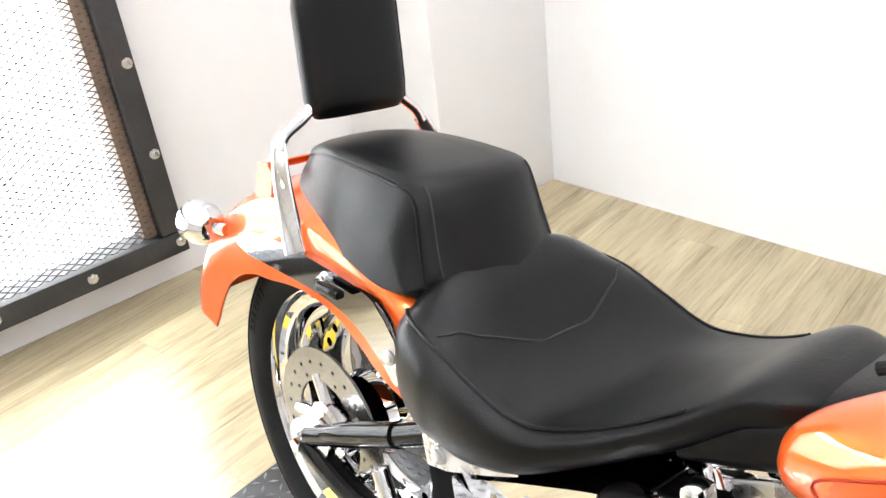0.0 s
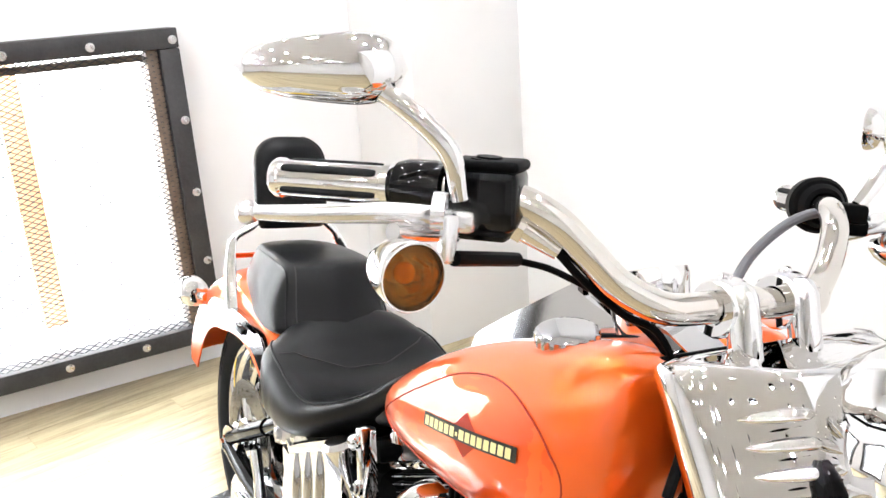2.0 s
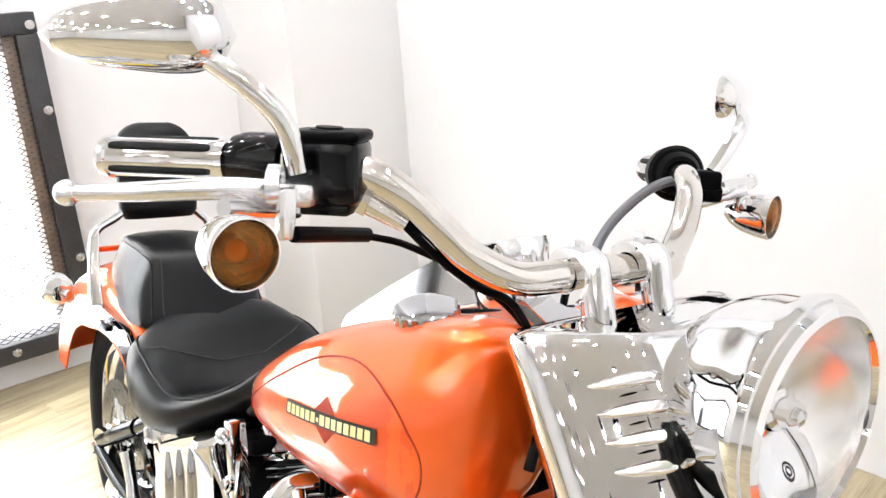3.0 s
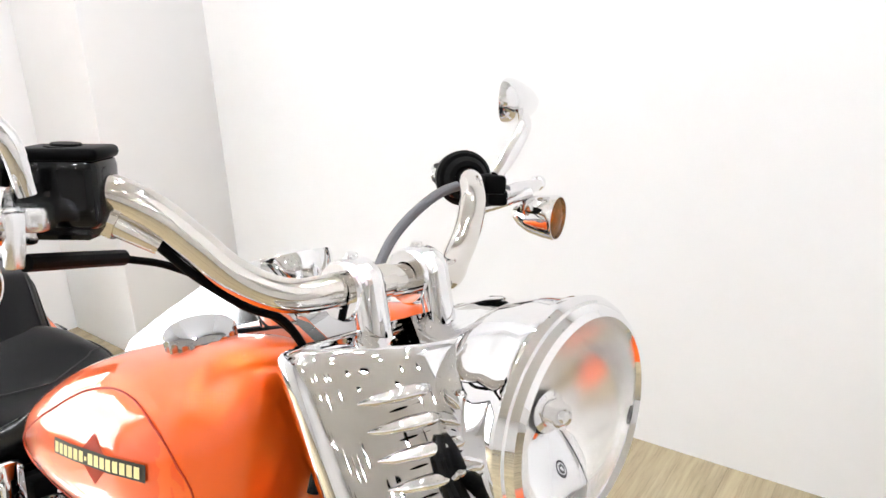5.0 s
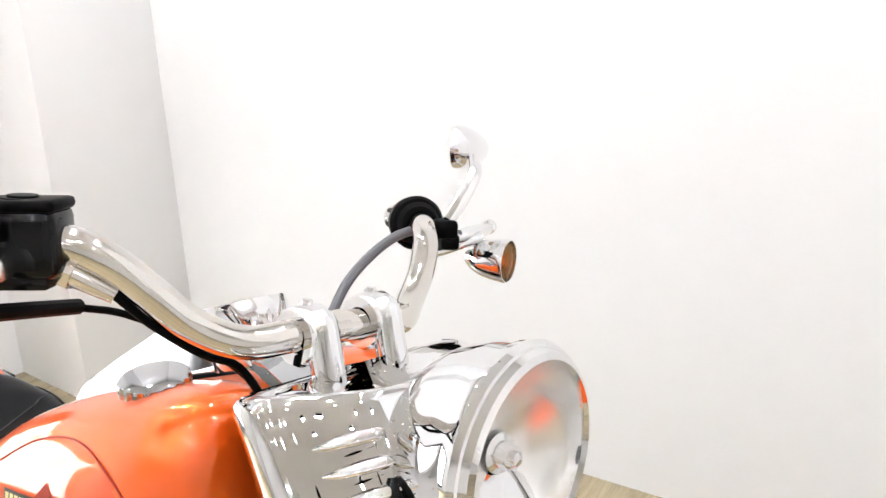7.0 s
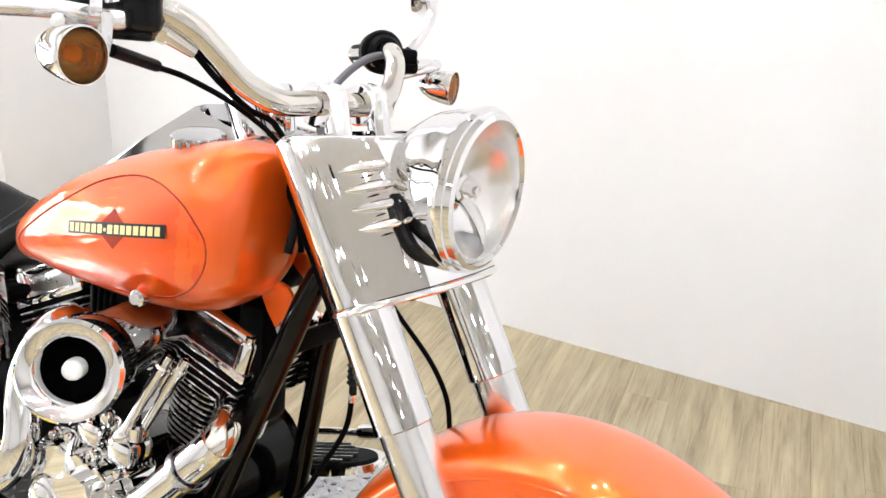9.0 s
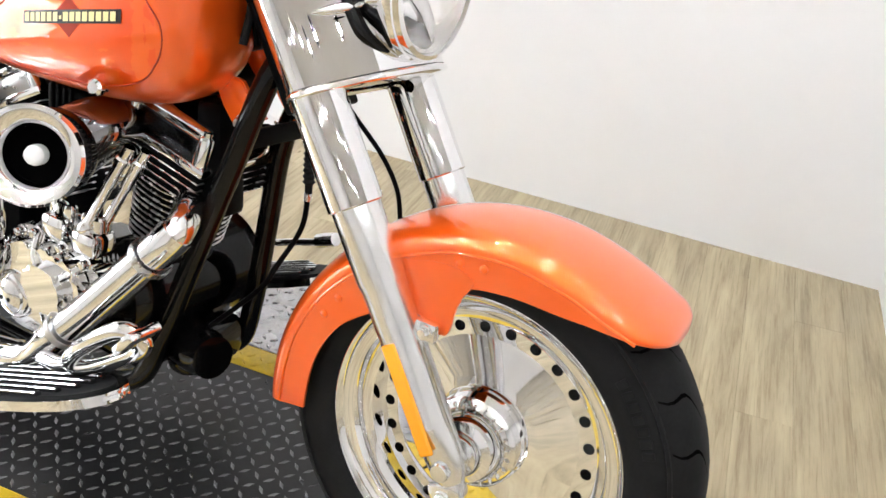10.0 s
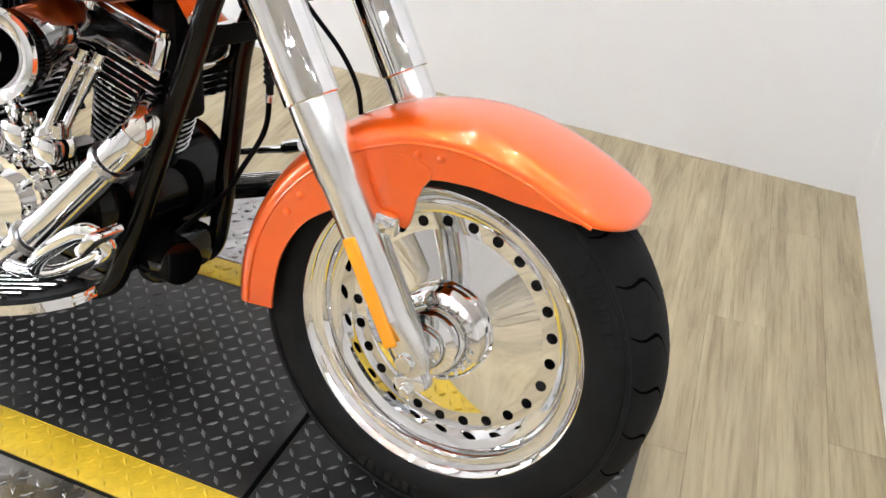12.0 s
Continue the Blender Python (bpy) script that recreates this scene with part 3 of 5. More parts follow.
# rear brake disc, carrier, axle
bm = bmesh.new()
holes_ring(bm, RAX, 0.104, 0.124, 0.114, 0.0034, 22, -0.108, 0.005)
holes_ring(bm, RAX, 0.084, 0.104, 0.094, 0.0034, 14, -0.108, 0.005)
lathe(bm, [(0.124, -0.108), (0.138, -0.108), (0.138, -0.103), (0.084, -0.103), (0.084, -0.108)], RAX, (0, 1, 0), 72)
P("brake_disc", bm, DISC, rear_wheel, "drilled steel brake disc")
bm = bmesh.new()
for i in range(5):
    a = 2 * math.pi * i / 5 + 0.3
    sweep(bm, [RAX + Vector((r * math.cos(a + s), -0.106, r * math.sin(a + s))) for r, s in ((0.04, 0), (0.065, 0.25), (0.095, 0.32))], 0.011, 10, flat=0.35)
lathe(bm, [(0.0, -0.120), (0.045, -0.120), (0.05, -0.114), (0.05, -0.09), (0.03, -0.08)], RAX, (0, 1, 0), 40)
P("disc_carrier", bm, CHROME, rear_wheel)
bm = bmesh.new()
lathe(bm, [(0, -0.172), (0.012, -0.172), (0.013, -0.165), (0.019, -0.165), (0.02, -0.152), (0.026, -0.15), (0.026, -0.12), (0.014, -0.1)], RAX, (0, 1, 0), 6)
P("axle_nut", bm, NICKEL, rear_wheel, "bare axle nut")
bm = bmesh.new()
slab(bm, round_outline([(0.03, 0.20), (0.10, 0.17), (0.17, 0.20), (0.18, 0.26), (0.13, 0.30), (0.06, 0.27)]), XZ(-0.135), 0.05, 0.006)
rbox(bm, (0.12, -0.165, 0.235), (0.075, 0.02, 0.05), 0.006)
P("rear_caliper", bm, CHROME, None, "chrome rear brake caliper")

# swing arm: slanting upper tube, lower tube, adjuster plate
for s in (-1, 1):
    arm = new("swing_arm")
    arm.parent = moto
    bm = sweep(bmesh.new(), [(0.01, s * 0.152, 0.335), (0.06, s * 0.152, 0.362), (0.17, s * 0.15, 0.42), (0.30, s * 0.14, 0.495)], 0.0165, 16)
    P("upper_tube", bm, BLACK, arm, "gloss black frame tube")
    bm = sweep(bmesh.new(), [(0.05, s * 0.153, 0.359), (0.11, s * 0.152, 0.391), (0.225, s * 0.148, 0.452)], [0.014, 0.0185, 0.0185], 16)
    P("tube_cover", bm, BLACK, arm, "gloss black tube cover")
    bm = sweep(bmesh.new(), [(0.0, s * 0.15, 0.315), (0.16, s * 0.15, 0.29), (0.42, s * 0.13, 0.27)], 0.02, 16)
    P("lower_tube", bm, BLACK, arm)
    bm = slab(bmesh.new(), round_outline([(-0.04, 0.32), (-0.02, 0.352), (0.03, 0.365), (0.07, 0.36), (0.06, 0.325), (0.03, 0.30), (-0.02, 0.295)]), XZ(s * 0.15), 0.016, 0.003)
    P("axle_plate", bm, CHROME, arm)


# ---- fenders ----
def fender(centre, rows, name, label, lip=0.004, steps=10, n=14):
    """rows of (degrees, crown radius, bead radius, edge radius, half width): a hollow guard round a wheel, domed above the bead."""
    rings = []
    for deg, rc, rb, re, w in interp_rows(rows, steps):
        a = radians(deg)
        half = []
        for k in range(n + 1):
            th = k / n * math.pi / 2
            half.append((w * math.sin(th) ** 0.9, rb + (rc - rb) * math.cos(th) ** 0.8))
        half += [(w * 0.99, rb - (rb - re) * 0.35), (w * 0.985, rb - (rb - re) * 0.7), (w * 0.985, re)]
        prof = [(-y, r) for y, r in half[::-1]] + half[1:]
        inner = [(y * (1 - lip / w), r - (lip if abs(y) < w * 0.97 else 0.0)) for y, r in prof[::-1]]
        rings.append([(centre.x + r * math.cos(a), y, centre.z + r * math.sin(a)) for y, r in prof + inner])
    return P(name, loft(bmesh.new(), rings), ORANGE, None, label, 50)


ff = fender(FAX, [(46, 0.336, 0.333, 0.332, 0.03), (47.5, 0.342, 0.332, 0.331, 0.062), (50, 0.343, 0.324, 0.323, 0.085), (54, 0.340, 0.311, 0.308, 0.095), (60, 0.336, 0.303, 0.290, 0.097), (70, 0.331, 0.298, 0.268, 0.098), (84, 0.329, 0.294, 0.254, 0.098), (95, 0.328, 0.291, 0.246, 0.098), (104, 0.328, 0.289, 0.234, 0.098), (120, 0.328, 0.285, 0.228, 0.098), (135, 0.328, 0.285, 0.227, 0.098), (150, 0.330, 0.289, 0.241, 0.098), (165, 0.334, 0.293, 0.249, 0.097), (180, 0.339, 0.297, 0.253, 0.096), (188, 0.342, 0.301, 0.258, 0.094)], "front_fender", "glossy orange steel front fender with full skirts")
rf = fender(RAX, [(36, 0.44, 0.39, 0.290, 0.130), (46, 0.435, 0.38, 0.279, 0.145), (58, 0.42, 0.365, 0.271, 0.147), (72, 0.408, 0.352, 0.267, 0.147), (90, 0.400, 0.345, 0.258, 0.147), (108, 0.402, 0.345, 0.256, 0.147), (122, 0.406, 0.348, 0.272, 0.147), (135, 0.410, 0.352, 0.286, 0.147), (150, 0.412, 0.355, 0.292, 0.147), (160, 0.410, 0.352, 0.296, 0.147), (166, 0.404, 0.346, 0.305, 0.146)], "rear_fender", "glossy orange rear fender")
# pressed bead along the skirts, rivets, fender bracket
for s in (-1, 1):
    pts = [FAX + Vector((r * math.cos(radians(d)), s * 0.0970, r * math.sin(radians(d)))) for d, r in ((52, 0.317), (60, 0.303), (70, 0.298), (84, 0.294), (95, 0.291), (104, 0.289), (120, 0.285), (135, 0.285), (150, 0.289), (165, 0.293), (180, 0.297), (187, 0.300))]
    P("bead", sweep(bmesh.new(), pts, 0.0026, 8), ORANGE, ff, "pressed bead")
    for d, r in ((92, 0.277), (99, 0.276), (143, 0.270), (151, 0.270)):
        bm = bolt(bmesh.new(), FAX + Vector((r * math.cos(radians(d)), s * 0.0968, r * math.sin(radians(d)))), (0, s, 0), 0.0045, 0.003)
        P("rivet", bm, ORANGE, ff)
    bm = slab(bmesh.new(), round_outline([(1.49, 0.51), (1.50, 0.56), (1.56, 0.585), (1.612, 0.576), (1.597, 0.54), (1.590, 0.495), (1.578, 0.488), (1.555, 0.502), (1.52, 0.505)]), XZ(s * 0.0955), 0.005, 0.001)
    P("bracket", bm, ORANGE, ff)
    bm = rbox(bmesh.new(), (1.563, s * 0.108, 0.492), (0.036, 0.018, 0.03), 0.006)
    bolt(bm, (1.565, s * 0.118, 0.492), (0, s, 0), 0.009, 0.008)
    P("fender_mount", bm, CHROME, ff, "chrome fender mount")

# rear struts with their bolts, tail signals
for s in (-1, 1):
    st = P("fender_strut", slab(bmesh.new(), round_outline([(-0.165, 0.606), (-0.125, 0.627), (-0.03, 0.642), (0.06, 0.644), (0.16, 0.641), (0.215, 0.621), (0.240, 0.575), (0.240, 0.530), (0.207, 0.556), (0.147, 0.587), (0.068, 0.598), (-0.035, 0.595), (-0.150, 0.590)], 4), XZ(s * 0.153), 0.012, 0.004), SHADED_CHROME, None, "chrome fender strut")
    P("strut_bolt", bolt(bmesh.new(), (0.086, s * 0.159, 0.623), (0, s, 0), 0.011, 0.012), STEEL, st)
    P("strut_bolt", bolt(bmesh.new(), (0.222, s * 0.159, 0.570), (0, s, 0), 0.008, 0.006), STEEL, st)
    bm = sweep(bmesh.new(), [(0.086, s * 0.16, 0.623), (0.086, s * 0.172, 0.623)], 0.009, 12, 0)
    rbox(bm, (0.114, s * 0.172, 0.627), (0.05, 0.016, 0.012), 0.004)
    P("dock_stud", bm, BLACK, st)
    ts = new("rear_signal")
    ts.parent = moto
    bm = sweep(bmesh.new(), [(-0.215, s * 0.15, 0.60), (-0.235, s * 0.158, 0.60)], 0.01, 12, 0)
    P("stalk", bm, CHROME, ts)
    bm = lathe(bmesh.new(), [(0.0, 0.045), (0.018, 0.042), (0.030, 0.03), (0.036, 0.012), (0.036, -0.012), (0.033, -0.016)], (-0.275, s * 0.165, 0.600), (1, 0, 0), 36)
    P("housing", bm, CHROME, ts, "round chrome signal housing")
    bm = lathe(bmesh.new(), [(0.033, -0.014), (0.028, -0.02), (0.0, -0.024)], (-0.275, s * 0.165, 0.600), (1, 0, 0), 36)
    P("lens", bm, AMBER, ts)
# tail tab and crossbar; the bar's reflected orange is put in as paint
TB = slab(bmesh.new(), [(-0.155, 0.665), (-0.135, 0.728), (-0.108, 0.732), (-0.095, 0.720), (-0.105, 0.665)], XZ(-0.125), 0.005, 0.001)
sweep(TB, [(-0.125, -0.122, 0.722), (-0.125, 0.09, 0.722)], 0.008, 12, 0, 0.7)
P("tail_bracket", TB, ORANGE2, None, "orange tail tab and a crossbar painted with its orange reflection")

# ---- sissy bar and backrest ----
SHIFT = Vector((0, 0, -0.006))
sb = new("sissy_bar")
sb.parent = moto
for s in (-1, 1):
    bm = sweep(bmesh.new(), [(0.012, s * 0.155 - 0.003, 0.645), (-0.006, s * 0.150 - 0.006, 0.69), (-0.030, s * 0.138 - 0.012, 0.745), (-0.045, s * 0.124 - 0.018, 0.785)], [0.017, 0.0155, 0.013, 0.011], 12, 4, 0.4)
    P("side_plate", bm, CHROME, sb, "flat chrome side plate")
    bm = sweep(bmesh.new(), [(-0.043, s * 0.126 - 0.017, 0.777), (-0.048, s * 0.116 - 0.014, 0.794), (-0.057, s * 0.088 - 0.004, 0.812), (-0.066, s * 0.060, 0.836)], 0.0085, 12, 5)
    P("upright", bm, CHROME, sb, "flat chrome upright")
rings = []
for k in range(25):
    t = math.sin(k / 24 * math.pi / 2)
    z = 0.806 + 0.201 * t
    dz = max(0.201 * t - 0.143, 0.0)
    w = (0.0265 + math.sqrt(max(0.058 ** 2 - dz ** 2, 0.0))) * (1 - max(0, (0.12 - t) / 0.12) ** 2 * 0.12)
    th = 0.027 * (1 - max(0, (t - 0.85) / 0.15) ** 2 * 0.7) * (1 - max(0, (0.1 - t) / 0.1) ** 2 * 0.5)
    x = -0.058 - 0.035 * t
    rings.append([(x + th * math.copysign(abs(math.cos(2 * math.pi * i / 40)) ** 0.7, math.cos(2 * math.pi * i / 40)), 0.0 + w * math.copysign(abs(math.sin(2 * math.pi * i / 40)) ** 0.55, math.sin(2 * math.pi * i / 40)), z) for i in range(40)])
pad = P("backrest_pad", loft(bmesh.new(), rings), LEATHER, sb, "black leather backrest pad", 50)

for i in (7, 13):
    P("piping", sweep(bmesh.new(), [rings[k][i] for k in range(1, 24, 2)], 0.0018, 8, 3), LEATHER, pad, "stitched piping")

# ---- seat ----
SHIFT = Vector((0, -0.006, -0.016))
def seat_rings(rows, n=56, e=0.5):
    out = []
    for x, hw, top, bot, dz in interp_rows(rows, 6):
        ring = []
        for i in range(n):
            a = 2 * math.pi * i / n
            c, s = math.cos(a), math.sin(a)
            y = hw * math.copysign(abs(c) ** 0.72, c)
            z = (top + bot) / 2 + (top - bot) / 2 * math.copysign(abs(s) ** e, s)
            if s > 0:
                z -= dz * (1 - min(1, abs(y / (hw * 0.85)) ** 3))
            else:
                y *= 1 - 0.10 * abs(s)
            ring.append((x, y, z))
        out.append(ring)
    return out


SEAT = [(0.235, 0.120, 0.650, 0.60, -0.015), (0.243, 0.155, 0.672, 0.56, -0.025), (0.27, 0.178, 0.684, 0.52, -0.030), (0.315, 0.19, 0.680, 0.502, -0.012), (0.345, 0.191, 0.672, 0.503, 0.012), (0.39, 0.192, 0.655, 0.510, 0.03), (0.46, 0.185, 0.634, 0.542, 0.020), (0.53, 0.163, 0.652, 0.588, 0.008), (0.60, 0.128, 0.692, 0.632, 0.0), (0.655, 0.106, 0.737, 0.676, 0.0), (0.69, 0.092, 0.743, 0.690, 0.0), (0.715, 0.070, 0.737, 0.698, 0.0), (0.724, 0.03, 0.725, 0.706, 0.0)]
seat = P("seat", loft(bmesh.new(), seat_rings(SEAT)), LEATHER, None, "black leather rider seat with deep bucket", 60)
def pillion_ring(x, top_hw, bot_hw, top, bot, n=12):
    """Flat-topped, slope-sided cushion section with tight rounded edges."""
    top_hw, bot_hw = top_hw * 0.87, bot_hw * 0.91
    half = [(0.0, top + 0.004), (top_hw * 0.5, top + 0.003), (top_hw * 0.85, top - 0.001), (top_hw * 0.96, top - 0.005), (top_hw, top - 0.013)]
    for k in range(1, n + 1):
        t = k / n
        half.append((top_hw + (bot_hw - top_hw) * t + 0.006 * math.sin(math.pi * t), top - 0.013 + (bot - top + 0.013) * t))
    half += [(bot_hw * 0.92, bot - 0.006), (bot_hw * 0.5, bot - 0.006)]
    bow = 0.055 * min(max((x - 0.08) / 0.16, 0.0), 1.0)
    fore = lambda y: x + bow * (0.5 - (y / bot_hw) ** 2)
    return [(fore(y), -y - 0.015, z) for y, z in half[:0:-1]] + [(fore(y), y - 0.015, z) for y, z in half]


PILLION = [(-0.108, 0.015, 0.03, 0.735, 0.715), (-0.104, 0.035, 0.055, 0.750, 0.706), (-0.085, 0.055, 0.078, 0.767, 0.698), (-0.03, 0.080, 0.104, 0.788, 0.692), (0.04, 0.097, 0.124, 0.800, 0.686), (0.12, 0.107, 0.137, 0.805, 0.679), (0.18, 0.110, 0.141, 0.805, 0.672), (0.207, 0.111, 0.142, 0.803, 0.670), (0.222, 0.112, 0.142, 0.796, 0.670), (0.233, 0.114, 0.142, 0.780, 0.671), (0.254, 0.121, 0.141, 0.735, 0.674), (0.271, 0.125, 0.138, 0.702, 0.678), (0.277, 0.120, 0.130, 0.692, 0.682)]
rings = [pillion_ring(*row) for row in interp_rows(PILLION, 4)]
pill = P("pillion_seat", loft(bmesh.new(), rings), LEATHER, None, "black leather pillion seat with stitched panel", 50)
nn = len(rings[0])
for i in (12 + 2 + 2 - 2, nn - 1 - (12 + 2 + 2 - 2) + 1):
    P("piping", sweep(bmesh.new(), [rings[k][i] for k in range(6, len(rings) - 2, 2)], 0.0022, 8, 3), LEATHER, pill, "raised piping")
mids = [nn // 2 + d for d in (-3, 3)]
for d in (-1, 1):
    pts = [Vector(rings[k][nn // 2 + d * 2]) + Vector((0.0012, 0, 0.0012)) for k in range(len(rings) - 18, len(rings) - 3, 2)]
    P("stitch_line", sweep(bmesh.new(), pts, 0.0013, 6, 3), THREAD, pill)
seat_r = seat_rings(SEAT)
for s_ in (-1, 1):
    i = 23 if s_ < 0 else 5
    P("piping", sweep(bmesh.new(), [Vector(seat_r[k][i]) + Vector((0, s_ * 0.0008, 0.0006)) for k in range(7, 52, 3)], 0.0024, 8, 4), LEATHER, seat, "stitched piping")
pts = []
for i in range(6, 23):
    t = (i - 14) / 8
    k = 28 - int(round(9 * abs(t) ** 1.5))
    pts.append(Vector(seat_r[k][i]) + Vector((0, 0, 0.0006)))
P("stitch_line", sweep(bmesh.new(), pts, 0.0016, 6, 3), THREAD, seat)

rings = [superring(x, 0, z, hw, hh, 32, 0.6) for x, z, hw, hh in ((0.60, 0.645, 0.10, 0.03), (0.66, 0.675, 0.10, 0.04), (0.72, 0.700, 0.086, 0.045), (0.76, 0.725, 0.060, 0.030))]
P("seat_nose_base", loft(bmesh.new(), rings), LEATHER, None, "black rubber base under the seat nose")

# ---- tank ----
SHIFT = Vector((0.006, -0.004, -0.017))
tanks = []
TANK = [(0.704, 0.126, 0.720, 0.005, 0.006), (0.709, 0.125, 0.720, 0.021, 0.023), (0.73, 0.122, 0.726, 0.038, 0.040), (0.78, 0.117, 0.745, 0.060, 0.058), (0.86, 0.11, 0.769, 0.084, 0.084), (0.95, 0.105, 0.789, 0.097, 0.105), (1.0352, 0.102, 0.806, 0.102, 0.117), (1.0986, 0.1, 0.82, 0.1, 0.12), (1.1382, 0.098, 0.831, 0.094, 0.114), (1.1659, 0.095, 0.838, 0.08, 0.098), (1.1793, 0.092, 0.842, 0.058, 0.075), (1.1841, 0.09, 0.844, 0.03, 0.04)]
for s in (-1, 1):
    rings = [superring(x, s * cy, cz, hw, hh, 48, 0.82, 0.86) for x, cy, cz, hw, hh in interp_rows(TANK, 6)]
    tank = P("fuel_tank", loft(bmesh.new(), rings), ORANGE, None, "orange metallic fuel tank half with darker oval panel", 60)
    tanks.append(tank)
    ca, cu, cv = basis((0.03, s * 0.20, 1))
    rings = []
    for r, h, k in ((0.004, 0.0150, 0), (0.022, 0.0144, 0), (0.031, 0.0130, 0), (0.0348, 0.0122, 0), (0.0366, 0.0112, 0.6), (0.0374, 0.0095, 1), (0.0374, -0.001, 1), (0.034, -0.003, 0), (0.033, -0.014, 0)):
        rings.append([tuple(Vector((1.053, s * 0.112, 0.928)) + ca * h + (cu * math.cos(a) + cv * math.sin(a)) * r * (1 - 0.085 * k * (0.5 + 0.5 * math.cos(18 * a)) ** 2)) for a in [2 * math.pi * q / 108 for q in range(108)]])
    P("fuel_cap", loft(bmesh.new(), rings), SHADED_CHROME, tank, "chrome fuel cap with scalloped edge", 30)
    bm = slab(bmesh.new(), round_outline([(1.14, 0.74), (1.19, 0.75), (1.208, 0.70), (1.206, 0.676), (1.186, 0.678)], 4), XZ(s * 0.062), 0.01, 0.002)
    P("tank_tab", bm, ORANGE, tank)
    bm = bolt(bmesh.new(), (1.196, s * 0.068, 0.692), (0, s, 0), 0.009, 0.012)
    P("tank_bolt", bm, STEEL, tank)



def tank_skin(x, z, s, off=0.0):
    """The point of the tank's outer side at x and z."""
    rows = np.array(TANK)
    cy, cz, hw, hh = (np.interp(x, rows[:, 0], rows[:, k]) for k in (1, 2, 3, 4))
    q = min(abs((z - cz) / hh), 0.999) ** (1 / 0.86)
    c = math.sqrt(1 - q * q)
    return Vector((x, s * (cy + hw * c ** 0.82 + off), z))


PANEL = round_outline([(0.748, 0.730), (0.80, 0.768), (0.874, 0.815), (0.954, 0.862), (1.04, 0.884), (1.11, 0.868), (1.149, 0.825), (1.143, 0.775), (1.105, 0.738), (1.03, 0.718), (0.925, 0.708), (0.82, 0.708), (0.765, 0.714)], 5)
for s, tank in ((-1, tanks[0]), (1, tanks[1])):
    rings = [[tank_skin(0.985 + (x - 0.985) * k, 0.79 + (z - 0.79) * k, s, 0.0009) for x, z in PANEL] for k in (0.02, 0.2, 0.4, 0.6, 0.75, 0.88, 0.96, 1.0)]
    P("side_panel", loft(bmesh.new(), rings, caps=False), ORANGE2, tank, "deeper orange oval side panel", 60)
    bm = bmesh.new()
    ring = [tank_skin(x, z, s, 0.0014) for x, z in PANEL]
    sweep(bm, ring + ring[:2], 0.0012, 6, 1, caps=False)
    P("pinstripe", bm, RED, tank, "thin dark red pinstripe")

    def badge_strip(x0, x1, lo, hi, off, n=12):
        """A curved strip laid on the tank along the badge's rising line; lo and hi are heights about that line."""
        rows = []
        for k in range(n + 1):
            x = x0 + (x1 - x0) * k / n
            mid = 0.787 + (x - 0.902) * 0.195
            rows.append([tank_skin(x, mid + v, s, off) for v in (lo, lo * 0.5 + hi * 0.5, hi)])
        return rows

    bm = loft(bmesh.new(), badge_strip(0.905, 1.097, -0.0092, 0.0092, 0.0022, 24), caps=False, closed=False)
    bd = P("badge", bm, BADGE, tank, "black badge bar with raised yellow lettering bars")
    for poly in ([(0.972, 0.006), (1.0, 0.022), (1.028, 0.006)], [(0.974, -0.006), (1.002, -0.022), (1.030, -0.006)]):
        rows = []
        for k in range(9):
            t = k / 8
            x = poly[0][0] + (poly[2][0] - poly[0][0]) * t
            h = poly[1][1] * (1 - abs(2 * t - 1)) ** 1.15 + poly[0][1]
            mid = 0.787 + (x - 0.902) * 0.195
            rows.append([tank_skin(x, mid + h * v, s, 0.0015) for v in (0.0, 0.5, 1.0)])
        P("badge_wing", loft(bmesh.new(), rows, caps=False, closed=False), RED, bd, "dark red pointed badge wing")
    x = 0.911
    for k in range(15):
        w = 0.0094 if k not in (6, 7) else 0.0105
        if k == 6:
            w = 0.005
        bm = loft(bmesh.new(), badge_strip(x, x + w, -0.0035 if k == 6 else -0.0062, 0.0015 if k == 6 else 0.0062, 0.0034, 3), caps=False, closed=False)
        P("lettering_bar", bm, CREAM, bd)
        x += w + 0.0029

# dash between the tank halves, and the speedometer
SHIFT = Vector((0, 0, -0.012))
bm = slab(bmesh.new(), [(0.74, 0.778), (0.757, 0.822), (0.768, 0.832), (0.86, 0.890), (0.968, 0.958), (0.977, 0.962), (0.984, 0.958), (1.0, 0.936), (1.05, 0.945), (1.12, 0.945), (1.17, 0.926), (1.198, 0.888), (1.202, 0.86), (1.19, 0.83), (0.95, 0.77), (0.80, 0.745)], XZ(0.0), 0.075, 0.008)
P("dash_console", bm, SHADED_CHROME, None, "chrome tank console")
SPC, SPA = Vector((1.065, 0, 0.955)), Vector((-0.35, 0, 0.93))
bm = lathe(bmesh.new(), [(0.044, -0.03), (0.046, -0.01), (0.049, 0.02), (0.051, 0.034), (0.049, 0.041), (0.044, 0.042), (0.043, 0.036)], SPC, SPA, 56)
sp = P("speedometer", bm, CHROME, None, "round chrome speedometer")
P("dial", lathe(bmesh.new(), [(0.0435, 0.034), (0.0, 0.034)], SPC, SPA, 48), material("dial_face", (0.7, 0.69, 0.66), 0.4), sp, "pale dial face")
P("rubber_trim", sweep(bmesh.new(), [(0.74, -0.058, 0.770), (0.85, -0.062, 0.836), (0.95, -0.062, 0.878), (1.05, -0.062, 0.909), (1.13, -0.060, 0.920), (1.18, -0.060, 0.905), (1.205, -0.075, 0.855), (1.208, -0.09, 0.80)], 0.006, 10), RUBBER, None, "black rubber trim between tank and console")

